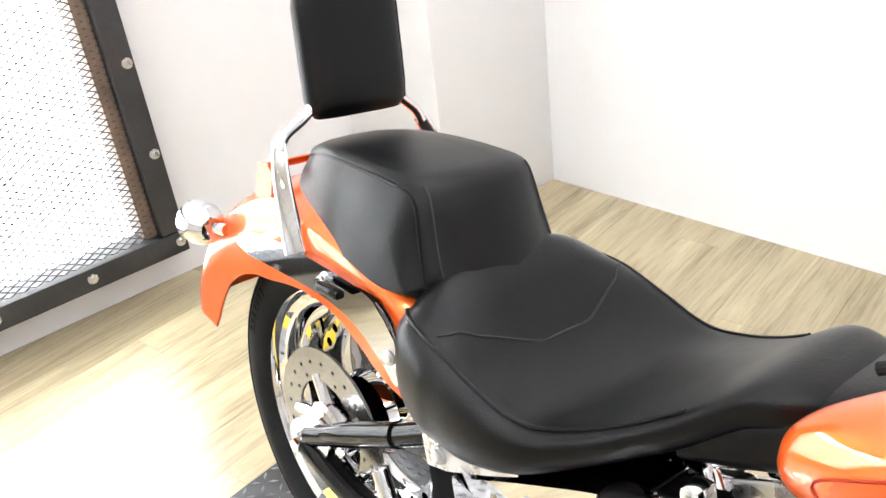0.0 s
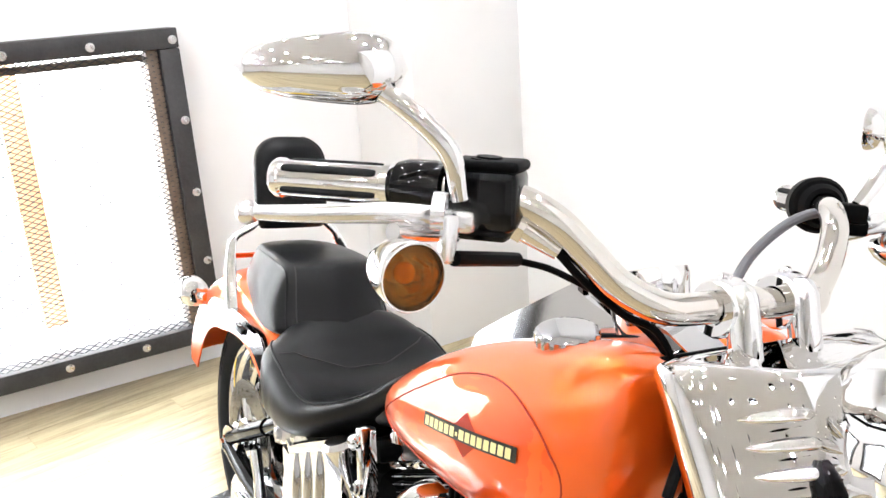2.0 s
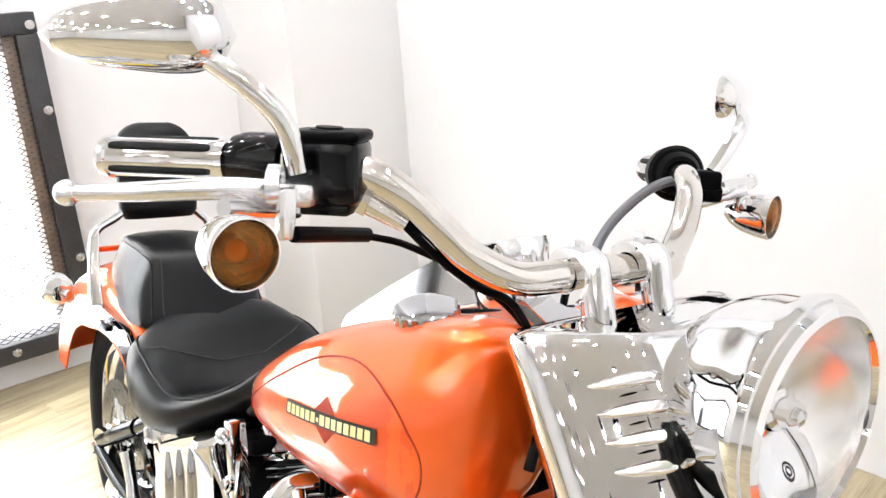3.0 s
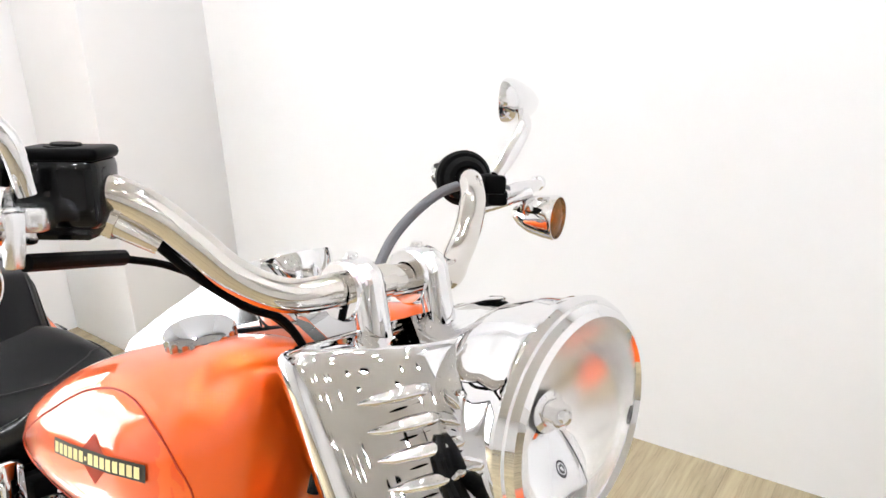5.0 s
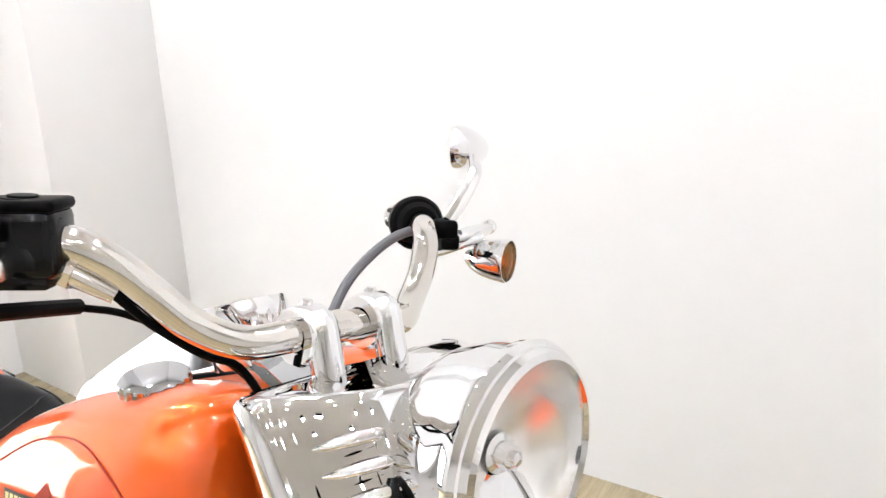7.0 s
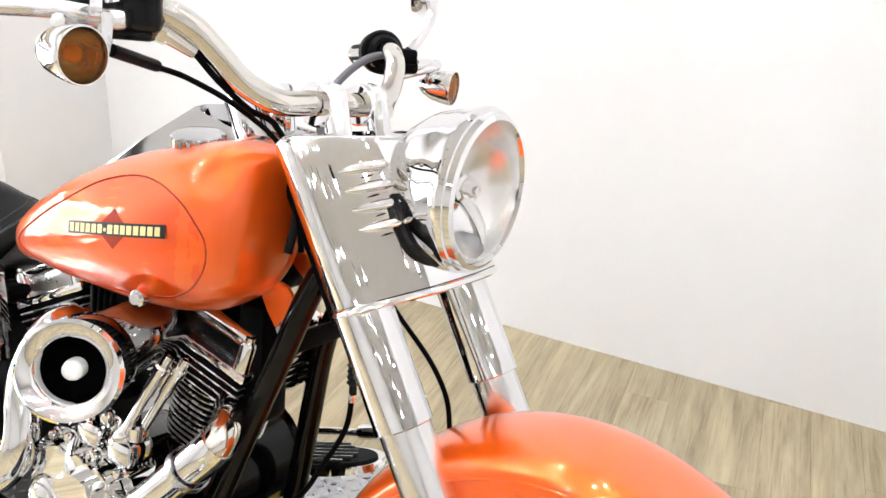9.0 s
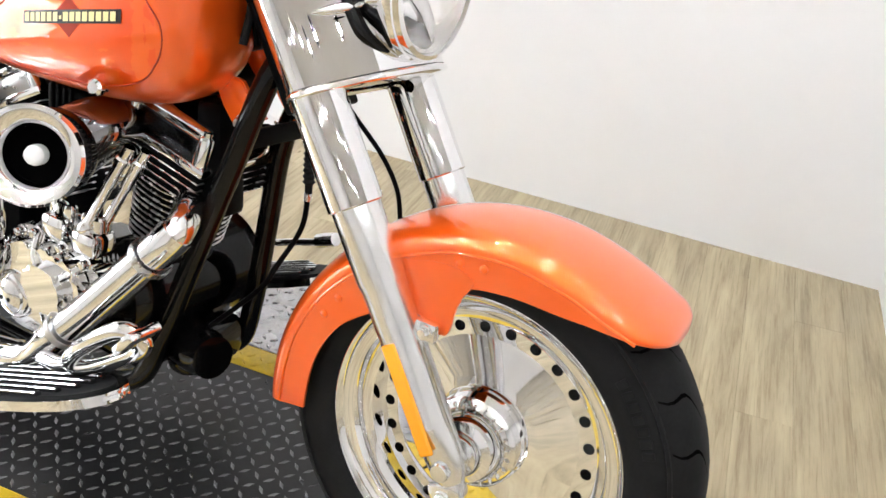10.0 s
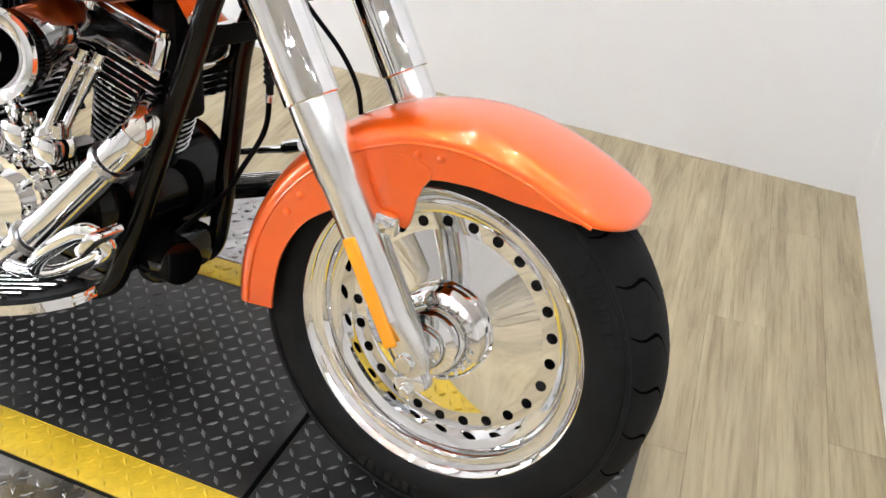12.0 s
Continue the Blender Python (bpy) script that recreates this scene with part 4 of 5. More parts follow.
# ---- fork, nacelle, headlamp ----
SHIFT = Vector((0, 0, 0))
fk = new("fork")
fk.parent = moto
UP = Vector((-0.53, 0, 0.848))
for s in (-1, 1):
    base = fork(0.318, s * 0.118)
    L = lambda z: (z - 0.318) / 0.848
    bm = lathe(bmesh.new(), [(0.033, L(0.628)), (0.0375, L(0.630)), (0.0375, L(0.768))], base, UP, 40)
    P("upper_cover", bm, CHROME, fk, "chrome upper fork cover")
    bm = lathe(bmesh.new(), [(0.0335, L(0.64)), (0.0335, L(0.545)), (0.031, L(0.535)), (0.030, L(0.50)), (0.029, L(0.37))], base, UP, 40)
    P("slider", bm, ALLOY, fk, "polished alloy fork slider")
    bm = bmesh.new()
    loft(bm, [[tuple(fork(z, s * 0.118) + Vector((0.848, 0, 0.53)) * (a * math.cos(2 * math.pi * i / 24)) + Vector((0, b * math.sin(2 * math.pi * i / 24), 0))) for i in range(24)] for z, a, b in ((0.40, 0.029, 0.029), (0.37, 0.029, 0.028), (0.345, 0.030, 0.022), (0.315, 0.028, 0.018), (0.298, 0.018, 0.016))])
    lathe(bm, [(0, -0.026), (0.012, -0.026), (0.014, -0.022), (0.014, 0.022), (0.0, 0.024)], fork(0.318, s * 0.118), (0, 1, 0), 28)
    rbox(bm, fork(0.290, s * 0.118, -0.012), (0.05, 0.030, 0.030), 0.008, Matrix.Rotation(radians(-32), 4, "Y"))
    bolt(bm, fork(0.284, s * 0.135, -0.018), (0, s, 0), 0.009, 0.008)
    P("axle_clamp", bm, ALLOY, fk, "cast alloy axle clamp")
    bm = bmesh.new()
    a, b = fork(0.475, s * 0.149, -0.004), fork(0.342, s * 0.146, -0.004)
    d = (b - a)
    tr = Matrix.Rotation(math.atan2(d.x, d.z) , 4, "Y")
    rbox(bm, (a + b) / 2, (0.021, 0.007, d.length), 0.0034, tr, 3)
    P("reflector", bm, REFLECTOR, fk, "long amber side reflector")
# nacelle: one prism along the fork, rounded over the tubes, its sides drawn in to the lamp
HALF = [(-0.034, 0.098), (-0.040, 0.112), (-0.036, 0.132), (-0.022, 0.148), (-0.004, 0.157), (0.012, 0.156), (0.024, 0.149), (0.030, 0.140), (0.034, 0.1345), (0.045, 0.125), (0.058, 0.1125), (0.070, 0.101), (0.080, 0.089), (0.088, 0.074), (0.095, 0.052), (0.100, 0.027), (0.102, 0.0)]
SECTION = HALF + [(o, -y) for o, y in HALF[-2::-1]]


def nac_ring(z, slope=0.0, scale=1.0):
    """The nacelle's outline at a height of the fork; slope: how far it dips towards the front."""
    return [tuple(fork(z - slope * max(o, 0.0), y * scale, o * scale)) for o, y in SECTION]


def nac_point(z, k, out=0.0):
    """A point of the right flank: k runs from 0 at the tube's crease to 1 at the lamp's neck."""
    o, y = 0.036 + 0.046 * k, -(0.1335 - 0.047 * k)
    return fork(z, y - 0.72 * out, o + 0.69 * out)


rings = [nac_ring(0.764, 0.1, 0.975), nac_ring(0.7655, 0.1), nac_ring(0.775, 0.1), nac_ring(0.83, 0.12), nac_ring(0.88, 0.2), nac_ring(0.92, 0.3), nac_ring(0.944, 0.35), nac_ring(0.950, 0.35, 0.99), nac_ring(0.953, 0.35, 0.96), nac_ring(0.9545, 0.35, 0.90)]
nac = P("nacelle", loft(bmesh.new(), rings, caps=False), CHROME, fk, "chrome headlamp nacelle with louvred sides", 50)
top = loft(bmesh.new(), [nac_ring(0.9542, 0.35, 0.905), nac_ring(0.9546, 0.35, 0.6), nac_ring(0.9548, 0.35, 0.05)], caps=False)
P("top_plate", top, CHROME, nac, "flat chrome top of the nacelle", 50)
lip = loft(bmesh.new(), [nac_ring(0.7645, 0.1, 1.0), nac_ring(0.7620, 0.1, 1.025), nac_ring(0.7580, 0.1, 1.025), nac_ring(0.7560, 0.1, 0.99), nac_ring(0.7575, 0.1, 0.6)], caps=False)
P("lower_lip", lip, CHROME, nac, "rolled chrome lip along the nacelle's bottom edge", 60)
for s in (-1, 1):
    for k, z in enumerate((0.895, 0.874, 0.853, 0.832)):
        if s > 0:
            flip = lambda q: Vector((q.x, -q.y, q.z))
        else:
            flip = lambda q: q
        pts = [flip(nac_point(z + 0.004, 0.12, -0.001)), flip(nac_point(z + 0.002, 0.35, 0.004)), flip(nac_point(z, 0.65, 0.006)), flip(nac_point(z - 0.002, 0.93, 0.004)), flip(nac_point(z - 0.003, 1.05, -0.002))]
        P("louvre", sweep(bmesh.new(), pts, [0.0015, 0.0055, 0.0072, 0.0068, 0.003], 14, flat=0.75), CHROME, nac, "raised chrome louvre")
        slot = [flip(nac_point(z - 0.009, 0.36, -0.0005)), flip(nac_point(z - 0.0095, 0.6, 0.0003)), flip(nac_point(z - 0.010, 0.86, -0.0005))]
        P("louvre_slot", sweep(bmesh.new(), slot, [0.0008, 0.0016, 0.0014], 10), GROOVE, nac, "dark slot under the louvre")
# black band round the back of the lamp bowl
ring = [(1.364, -0.091, 0.903), (1.369, -0.0935, 0.888), (1.382, -0.092, 0.862), (1.400, -0.084, 0.836), (1.420, -0.052, 0.814), (1.427, 0, 0.807)]
P("gasket", sweep(bmesh.new(), ring + [(x, -y, z) for x, y, z in ring[-2::-1]], [0.004, 0.0095, 0.0105, 0.011, 0.010, 0.008, 0.010, 0.011, 0.0105, 0.0095, 0.004], 14), BLACK, nac, "glossy black band behind the lamp bowl")
# added black panel, fills the dark gap between tank and fork
bm = rbox(bmesh.new(), (1.225, 0, 0.815), (0.012, 0.165, 0.25), 0.004, Matrix.Rotation(radians(-32), 4, "Y"))
P("shroud", bm, SATIN, fk, "black filler panel behind the fork covers")
LC, LA = Vector((1.414, 0, 0.912)), Vector((1, 0, 0.02))
hl = new("headlamp")
hl.parent = moto
bm = lathe(bmesh.new(), [(0.060, -0.085), (0.078, -0.070), (0.092, -0.045), (0.100, -0.015), (0.104, 0.004), (0.107, 0.010), (0.108, 0.018), (0.105, 0.024), (0.102, 0.025), (0.099, 0.032), (0.093, 0.035), (0.0905, 0.030)], LC, LA, 72)
P("lamp_shell", bm, CHROME, hl, "chrome headlamp shell with trim ring", 25)
bm = lathe(bmesh.new(), [(0.0905, 0.028), (0.078, 0.010), (0.058, -0.008), (0.035, -0.020), (0.014, -0.026), (0.0, -0.0265)], LC, LA, 72)
P("reflector", bm, LAMP_SILVER, hl, "bright lamp reflector", 60)
bm = lathe(bmesh.new(), [(0.0, 0.0), (0.006, -0.001), (0.010, -0.005), (0.0115, -0.010), (0.0115, -0.020), (0.017, -0.022), (0.0, -0.03)], LC, LA, 32)
P("bulb_cap", bm, CHROME, hl)
bm = lathe(bmesh.new(), [(0.0902, 0.028), (0.091, 0.030), (0.075, 0.037), (0.05, 0.0425), (0.025, 0.045), (0.0, 0.0455), (0.0, 0.0435), (0.025, 0.043), (0.05, 0.0405), (0.075, 0.035), (0.0902, 0.028)], LC, LA, 72)
lens = P("lens", bm, GLASS, hl, "clear glass lens", 60)
lens.visible_shadow = False
bm = lathe(bmesh.new(), [(0.007, 0.0), (0.0085, 0.0), (0.0085, 0.0008), (0.007, 0.0008), (0.007, 0.0)], LC + Vector((0.0432, 0.058, -0.004)), (1, 0.25, 0), 24)
lathe(bm, [(0.003, 0.0), (0.0045, 0.0), (0.0045, 0.0008), (0.003, 0.0008), (0.003, 0.0)], LC + Vector((0.0432, 0.058, -0.004)), (1, 0.25, 0), 24)
P("lens_mark", bm, DARK, hl, "small round moulded mark")
bm = bmesh.new()
sweep(bm, [fork(0.80, 0, -0.05), fork(0.93, 0, -0.05)], 0.036, 20, 0)
rbox(bm, fork(0.80, 0, -0.01), (0.05, 0.22, 0.03), 0.008, Matrix.Rotation(radians(-32), 4, "Y"))
P("steering_head", bm, SATIN, fk, "black steering head")

# ---- handlebar ----
SHIFT = Vector((0, 0, -0.012))
hb = new("handlebar")
hb.parent = moto
BARS = {
    -1: [(1.207, 0.0, 1.0), (1.206, -0.06, 1.0), (1.190, -0.11, 0.998), (1.166, -0.15, 1.017), (1.150, -0.185, 1.050), (1.135, -0.215, 1.078), (1.110, -0.247, 1.095), (1.075, -0.285, 1.098), (1.0, -0.345, 1.093), (0.922, -0.407, 1.087)],
    1: [(1.207, 0.0, 0.998), (1.206, 0.06, 0.994), (1.195, 0.11, 0.986), (1.176, 0.145, 0.996), (1.158, 0.185, 1.022), (1.134, 0.222, 1.052), (1.102, 0.255, 1.066), (1.060, 0.295, 1.064), (0.985, 0.355, 1.056), (0.925, 0.405, 1.048)],
}
for s in (-1, 1):
    P("bar", sweep(bmesh.new(), BARS[s], 0.0165, 20), NICKEL, hb, "thick chrome handlebar")


def bar_point(s, t, up=0.0, fwd=0.0):
    """A point beside the straight grip part of the bar: t metres inboard from the grip's end."""
    a, b = Vector(BARS[s][-1]), Vector(BARS[s][-3])
    d = (b - a).normalized()
    f = Vector((0.62, 0.78 * s, 0))
    return a + d * t + f * fwd + Vector((0, 0, up)), d


for s in (-1, 1):
    r = new("riser")
    r.parent = moto
    y = s * 0.046
    bm = lathe(bmesh.new(), [(0.0, 0.158), (0.009, 0.1565), (0.0135, 0.152), (0.0160, 0.145), (0.0168, 0.135), (0.0168, 0.0)], (1.265, y, 0.875), (-0.29, 0, 1), 28)
    rbox(bm, (1.218, y, 1.0), (0.045, 0.03, 0.036), 0.008)
    P("post", bm, CHROME, r, "chrome riser post")
    bm = lathe(bmesh.new(), [(0.0165, -0.019), (0.027, -0.019), (0.030, -0.014), (0.030, 0.014), (0.027, 0.019), (0.0165, 0.019)], (1.207, y, 0.998), (0, 1, 0), 28)
    P("clamp", bm, CHROME, r, "chrome bar clamp")
    bm = bolt(bmesh.new(), (1.200, y + 0.004, 1.026), (0, 0, 1), 0.006, 0.006)
    P("clamp_bolt", bm, CHROME, r)
    g = new("grip")
    g.parent = moto
    a, d = bar_point(s, 0.0)
    bm = lathe(bmesh.new(), [(0, -0.004), (0.018, -0.004), (0.0205, 0.0), (0.0205, 0.006), (0.0185, 0.008), (0.0185, 0.118), (0.021, 0.120), (0.0215, 0.128), (0.018, 0.131)], a, d, 36)
    P("grip_tube", bm, CHROME, g, "chrome grip")
    for k in range(5):
        ang = 2 * math.pi * k / 5 + 0.5
        _, u, v = basis(d)
        off = (u * math.cos(ang) + v * math.sin(ang)) * 0.0178
        bm = sweep(bmesh.new(), [a + d * t + off for t in (0.012, 0.02, 0.105, 0.113)], [0.002, 0.0046, 0.0046, 0.002], 10, 4, 0.8)
        P("grip_pad", bm, RUBBER, g, "black rubber strip")
    a, d = bar_point(s, 0.158)
    bm = lathe(bmesh.new(), [(0.018, -0.026), (0.024, -0.024), (0.027, -0.012), (0.027, 0.014), (0.024, 0.024), (0.018, 0.026)], a, d, 28)
    rbox(bm, a + Vector((0, 0, -0.012)), (0.05, 0.045, 0.03), 0.006, d.to_track_quat("X", "Z").to_matrix().to_4x4())
    sw = P("switch_housing", bm, BLACK, hb, "black switch housing")
    # lever with ball end
    p0 = bar_point(s, 0.205, -0.022, 0.035)[0]
    tip = Vector((1.003, -0.467, 1.068)) if s < 0 else Vector((1.071, 0.452, 1.049))
    mid1, mid2 = p0.lerp(tip, 0.3) + Vector((0.012, s * 0.004, 0.006)), p0.lerp(tip, 0.7) + Vector((0.012, s * 0.004, 0.003))
    lv = P("lever", sweep(bmesh.new(), [p0, mid1, mid2, tip], [0.011, 0.0105, 0.009, 0.007], 14, flat=0.95), ALLOY, hb, "polished alloy hand lever")
    bm = bmesh.new()
    bmesh.ops.create_uvsphere(bm, u_segments=16, v_segments=10, radius=0.0115, matrix=Matrix.Translation(tip))
    P("lever_ball", bm, ALLOY, lv)
    bm = rbox(bmesh.new(), p0, (0.045, 0.028, 0.022), 0.006, d.to_track_quat("X", "Z").to_matrix().to_4x4())
    P("lever_perch", bm, SATIN if s > 0 else ALLOY, hb)

# right: brake fluid box, left: clutch perch with cable
q, d = bar_point(-1, 0.222, -0.006, -0.004)
tr = d.to_track_quat("X", "Z").to_matrix().to_4x4()
bm = rbox(bmesh.new(), q, (0.072, 0.052, 0.060), 0.010, tr, 3)
mc = P("master_cylinder", bm, BLACK, hb, "gloss black brake fluid box")
bm = rbox(bmesh.new(), q + Vector((0, 0, 0.0315)), (0.070, 0.050, 0.011), 0.005, tr, 3)
lathe(bm, [(0.0, 0.0395), (0.012, 0.0395), (0.013, 0.0375), (0.017, 0.0375), (0.018, 0.036), (0.018, 0.034)], q, (0, 0, 1), 28)
P("fluid_cap", bm, SATIN, mc, "black cap with round sight glass")
bm = rbox(bmesh.new(), q + Vector((0, 0, -0.033)), (0.056, 0.040, 0.012), 0.004, tr)
P("box_base", bm, BLACK, mc)
q2, d2 = bar_point(1, 0.20, -0.005, 0.03)
bm = rbox(bmesh.new(), q2, (0.06, 0.03, 0.026), 0.006, d2.to_track_quat("X", "Z").to_matrix().to_4x4())
P("clutch_perch", bm, SATIN, hb, "black clutch lever perch")
a, d = bar_point(1, 0.165)
bm = lathe(bmesh.new(), [(0.018, -0.03), (0.036, -0.026), (0.038, 0.0), (0.034, 0.006), (0.028, 0.008), (0.03, 0.014), (0.024, 0.024), (0.018, 0.026)], a, d, 32)
P("switch_collar", bm, SATIN, hb, "black ridged switch housing")

# mirrors
def mirror(s, c, axis, stem):
    m = new("mirror")
    m.parent = moto
    ax = Vector(axis).normalized()
    nrm = ax.cross(Vector((0, 0, 1))).normalized() * s
    rings = []
    for k in range(15):
        t = -1 + 2 * k / 14
        w = max(1 - abs(t) ** 3.2, 0.0) ** 0.5
        hh = (0.030 - 0.008 * t) * max(w, 0.03)
        th = 0.030 * max(w, 0.03)
        cc = Vector(c) + ax * 0.077 * t
        rings.append([tuple(cc + Vector((0, 0, 1)) * hh * math.sin(2 * math.pi * i / 28) + nrm * th * (math.cos(2 * math.pi * i / 28) if math.cos(2 * math.pi * i / 28) > 0 else 0.25 * math.cos(2 * math.pi * i / 28))) for i in range(28)])
    P("mirror_shell", loft(bmesh.new(), rings), CHROME, m, "chrome teardrop mirror shell", 60)
    P("stem", sweep(bmesh.new(), stem, [0.0085, 0.0105, 0.010, 0.0085], 12, flat=0.8), CHROME, m, "curved chrome mirror stem")


mirror(-1, (1.040, -0.415, 1.203), (-0.28, -0.96, -0.05), [(1.110, -0.306, 1.095), (1.105, -0.320, 1.140), (1.078, -0.355, 1.176), (1.050, -0.385, 1.196)])
mirror(1, (1.040, 0.418, 1.166), (-0.36, 0.93, -0.05), [(1.110, 0.298, 1.074), (1.113, 0.322, 1.102), (1.110, 0.352, 1.136), (1.085, 0.382, 1.154)])


P("mirror_mount", rbox(bmesh.new(), (1.120, -0.322, 1.062), (0.010, 0.017, 0.046), 0.004), ALLOY, hb, "alloy mirror and signal bracket")
bm = lathe(bmesh.new(), [(0.012, -0.006), (0.0175, -0.006), (0.018, 0.0), (0.0175, 0.006), (0.012, 0.006), (0.012, -0.006)], (1.112, -0.328, 1.086), (0.6, 0.75, 0), 24)
P("mount_ring", bm, ALLOY, hb, "alloy clamp ring")

# front signals
def signal(s, c, axis):
    m = new("front_signal")
    m.parent = moto
    c = Vector(c)
    bm = lathe(bmesh.new(), [(0.0, -0.052), (0.010, -0.050), (0.019, -0.040), (0.026, -0.024), (0.0295, -0.006), (0.0305, 0.004), (0.0308, 0.012), (0.0300, 0.0135), (0.0288, 0.0135), (0.0282, 0.009)], c, axis, 40)
    P("shell", bm, CHROME, m, "chrome bullet signal shell")
    bm = lathe(bmesh.new(), [(0.0282, 0.009), (0.020, 0.0125), (0.009, 0.0145), (0.0, 0.015)], c, axis, 40)
    P("lens", bm, SMOKE, m, "smoked amber signal lens")
    bm = lathe(bmesh.new(), [(0.026, 0.008), (0.022, -0.008), (0.012, -0.020), (0.0, -0.023)], c, axis, 32)
    P("bowl", bm, LENS_BOWL, m)
    bm = bmesh.new()
    bmesh.ops.create_uvsphere(bm, u_segments=16, v_segments=10, radius=0.0095, matrix=Matrix.Translation(c - Vector(axis).normalized() * 0.006))
    P("bulb", bm, AMBER, m, "amber bulb")
    q, d = bar_point(s, 0.185, -0.02, 0.01)
    bm = sweep(bmesh.new(), [q, q + Vector((0.01, 0, -0.018)), c - Vector(axis).normalized() * 0.03 + Vector((0, 0, 0.03))], 0.008, 12)
    rbox(bm, q + Vector((0.012, 0, -0.01)), (0.016, 0.02, 0.035), 0.004)
    P("clamp", bm, ALLOY, m, "alloy clamp bracket")


signal(-1, (1.146, -0.377, 1.040), (1, -0.02, 0.0))
signal(1, (1.148, 0.372, 1.018), (1, 0.22, 0.0))

# cables and hoses
def cable(pts, r, label, mat=SATIN):
    return P("cable", sweep(bmesh.new(), pts, r, 10), mat, hb, label)


cable([(1.110, 0.325, 1.053), (1.092, 0.28, 1.062), (1.078, 0.23, 1.054), (1.078, 0.17, 1.026), (1.088, 0.12, 0.993), (1.108, 0.08, 0.95), (1.13, 0.07, 0.90)], 0.0065, "grey clutch cable", material("grey_rubber", (0.09, 0.09, 0.1), 0.5))
cable([(1.122, -0.315, 1.044), (1.096, -0.26, 1.034), (1.071, -0.206, 1.024)], 0.0075, "black cable sleeve")
cable([(1.071, -0.206, 1.023), (1.082, -0.16, 1.010), (1.12, -0.10, 0.975), (1.165, -0.06, 0.92), (1.20, -0.05, 0.80)], 0.0038, "black throttle cable")
cable([(1.140, -0.212, 1.049), (1.150, -0.18, 1.018), (1.160, -0.135, 0.985), (1.178, -0.10, 0.965), (1.20, -0.075, 0.90), (1.215, -0.07, 0.80)], 0.0042, "black brake hose")
bm = sweep(bmesh.new(), [(1.113, -0.245, 1.072), (1.127, -0.228, 1.060), (1.141, -0.211, 1.048)], [0.0125, 0.010, 0.0075], 14, 0)
lathe(bm, [(0.0, -0.006), (0.015, -0.006), (0.015, 0.006), (0, 0.006)], (1.117, -0.240, 1.068), (0.6, 0.5, -0.3), 6)
P("hose_fitting", bm, NICKEL, hb, "plated hose fitting")
cable([(1.30, 0.02, 0.745), (1.333, 0.02, 0.716), (1.385, 0.02, 0.673), (1.418, 0.02, 0.63), (1.431, 0.02, 0.585), (1.437, 0.02, 0.555)], 0.0036, "black brake hose over the front fender")

cable([(1.256, 0.03, 0.60), (1.253, 0.03, 0.52), (1.235, 0.0, 0.455), (1.218, -0.02, 0.411), (1.15, -0.05, 0.33)], 0.0045, "black clutch cable")
bm = lathe(bmesh.new(), [(0, 0)] + [(0.0105 if k % 2 else 0.0075, 0.003 + 0.0045 * k) for k in range(14)] + [(0.006, 0.066), (0.006, 0.08), (0, 0.08)], (1.252, 0.03, 0.655), (0.07, 0, -1), 16)
P("cable_boot", bm, RUBBER, hb, "ridged black rubber cable boot")
bm = lathe(bmesh.new(), [(0, 0), (0.006, 0), (0.006, 0.014), (0.0, 0.014)], (1.257, 0.03, 0.577), (0.0, 0, -1), 12)
P("cable_ferrule", bm, STEEL, hb, "bare steel ferrule")

# ---- frame ----
SHIFT = Vector((0, 0, 0))
fr = new("frame")
fr.parent = moto
DOWN = {
    -1: [(1.262, -0.045, 0.80), (1.237, -0.068, 0.74), (1.190, -0.075, 0.60), (1.155, -0.078, 0.50), (1.120, -0.085, 0.39), (1.090, -0.095, 0.29), (1.045, -0.105, 0.20)],
    1: [(1.262, 0.045, 0.80), (1.208, 0.062, 0.71), (1.168, 0.070, 0.61), (1.150, 0.075, 0.465), (1.131, 0.080, 0.315), (1.105, 0.090, 0.23), (1.045, 0.105, 0.19)],
}
for s in (-1, 1):
    P("down_tube", sweep(bmesh.new(), DOWN[s] + [(0.9, s * 0.11, 0.17), (0.45, s * 0.11, 0.17)], 0.018, 14), BLACK, fr, "gloss black frame down tube")
P("backbone", sweep(bmesh.new(), [(1.22, 0, 0.82), (0.95, 0, 0.72), (0.68, 0, 0.62), (0.45, 0, 0.53), (0.3, 0, 0.48)], 0.03, 14), SATIN, fr)
bm = rbox(bmesh.new(), (1.205, 0, 0.648), (0.012, 0.15, 0.030), 0.004)
P("cross_brace", bm, SATIN, fr, "black cross brace")
bm = rbox(bmesh.new(), (1.10, 0.0, 0.25), (0.06, 0.14, 0.08), 0.02)
lathe(bm, [(0, -0.06), (0.034, -0.06), (0.04, -0.054), (0.04, 0.02), (0.036, 0.03), (0.036, 0.045), (0, 0.048)], (1.13, -0.05, 0.268), (0.8, -0.25, 0.1), 32)
P("oil_filter", bm, BLACK, fr, "round black oil filter")


# black block added to darken the gap between cylinder and down tube
P("front_mount", rbox(bmesh.new(), (1.140, -0.04, 0.60), (0.05, 0.06, 0.18), 0.012, Matrix.Rotation(radians(-5), 4, "Y")), SATIN, fr, "black block filling the dark behind the down tube")

# ---- engine ----
en = new("engine")
en.parent = moto
CR = Vector((1.0, 0, 0.34))


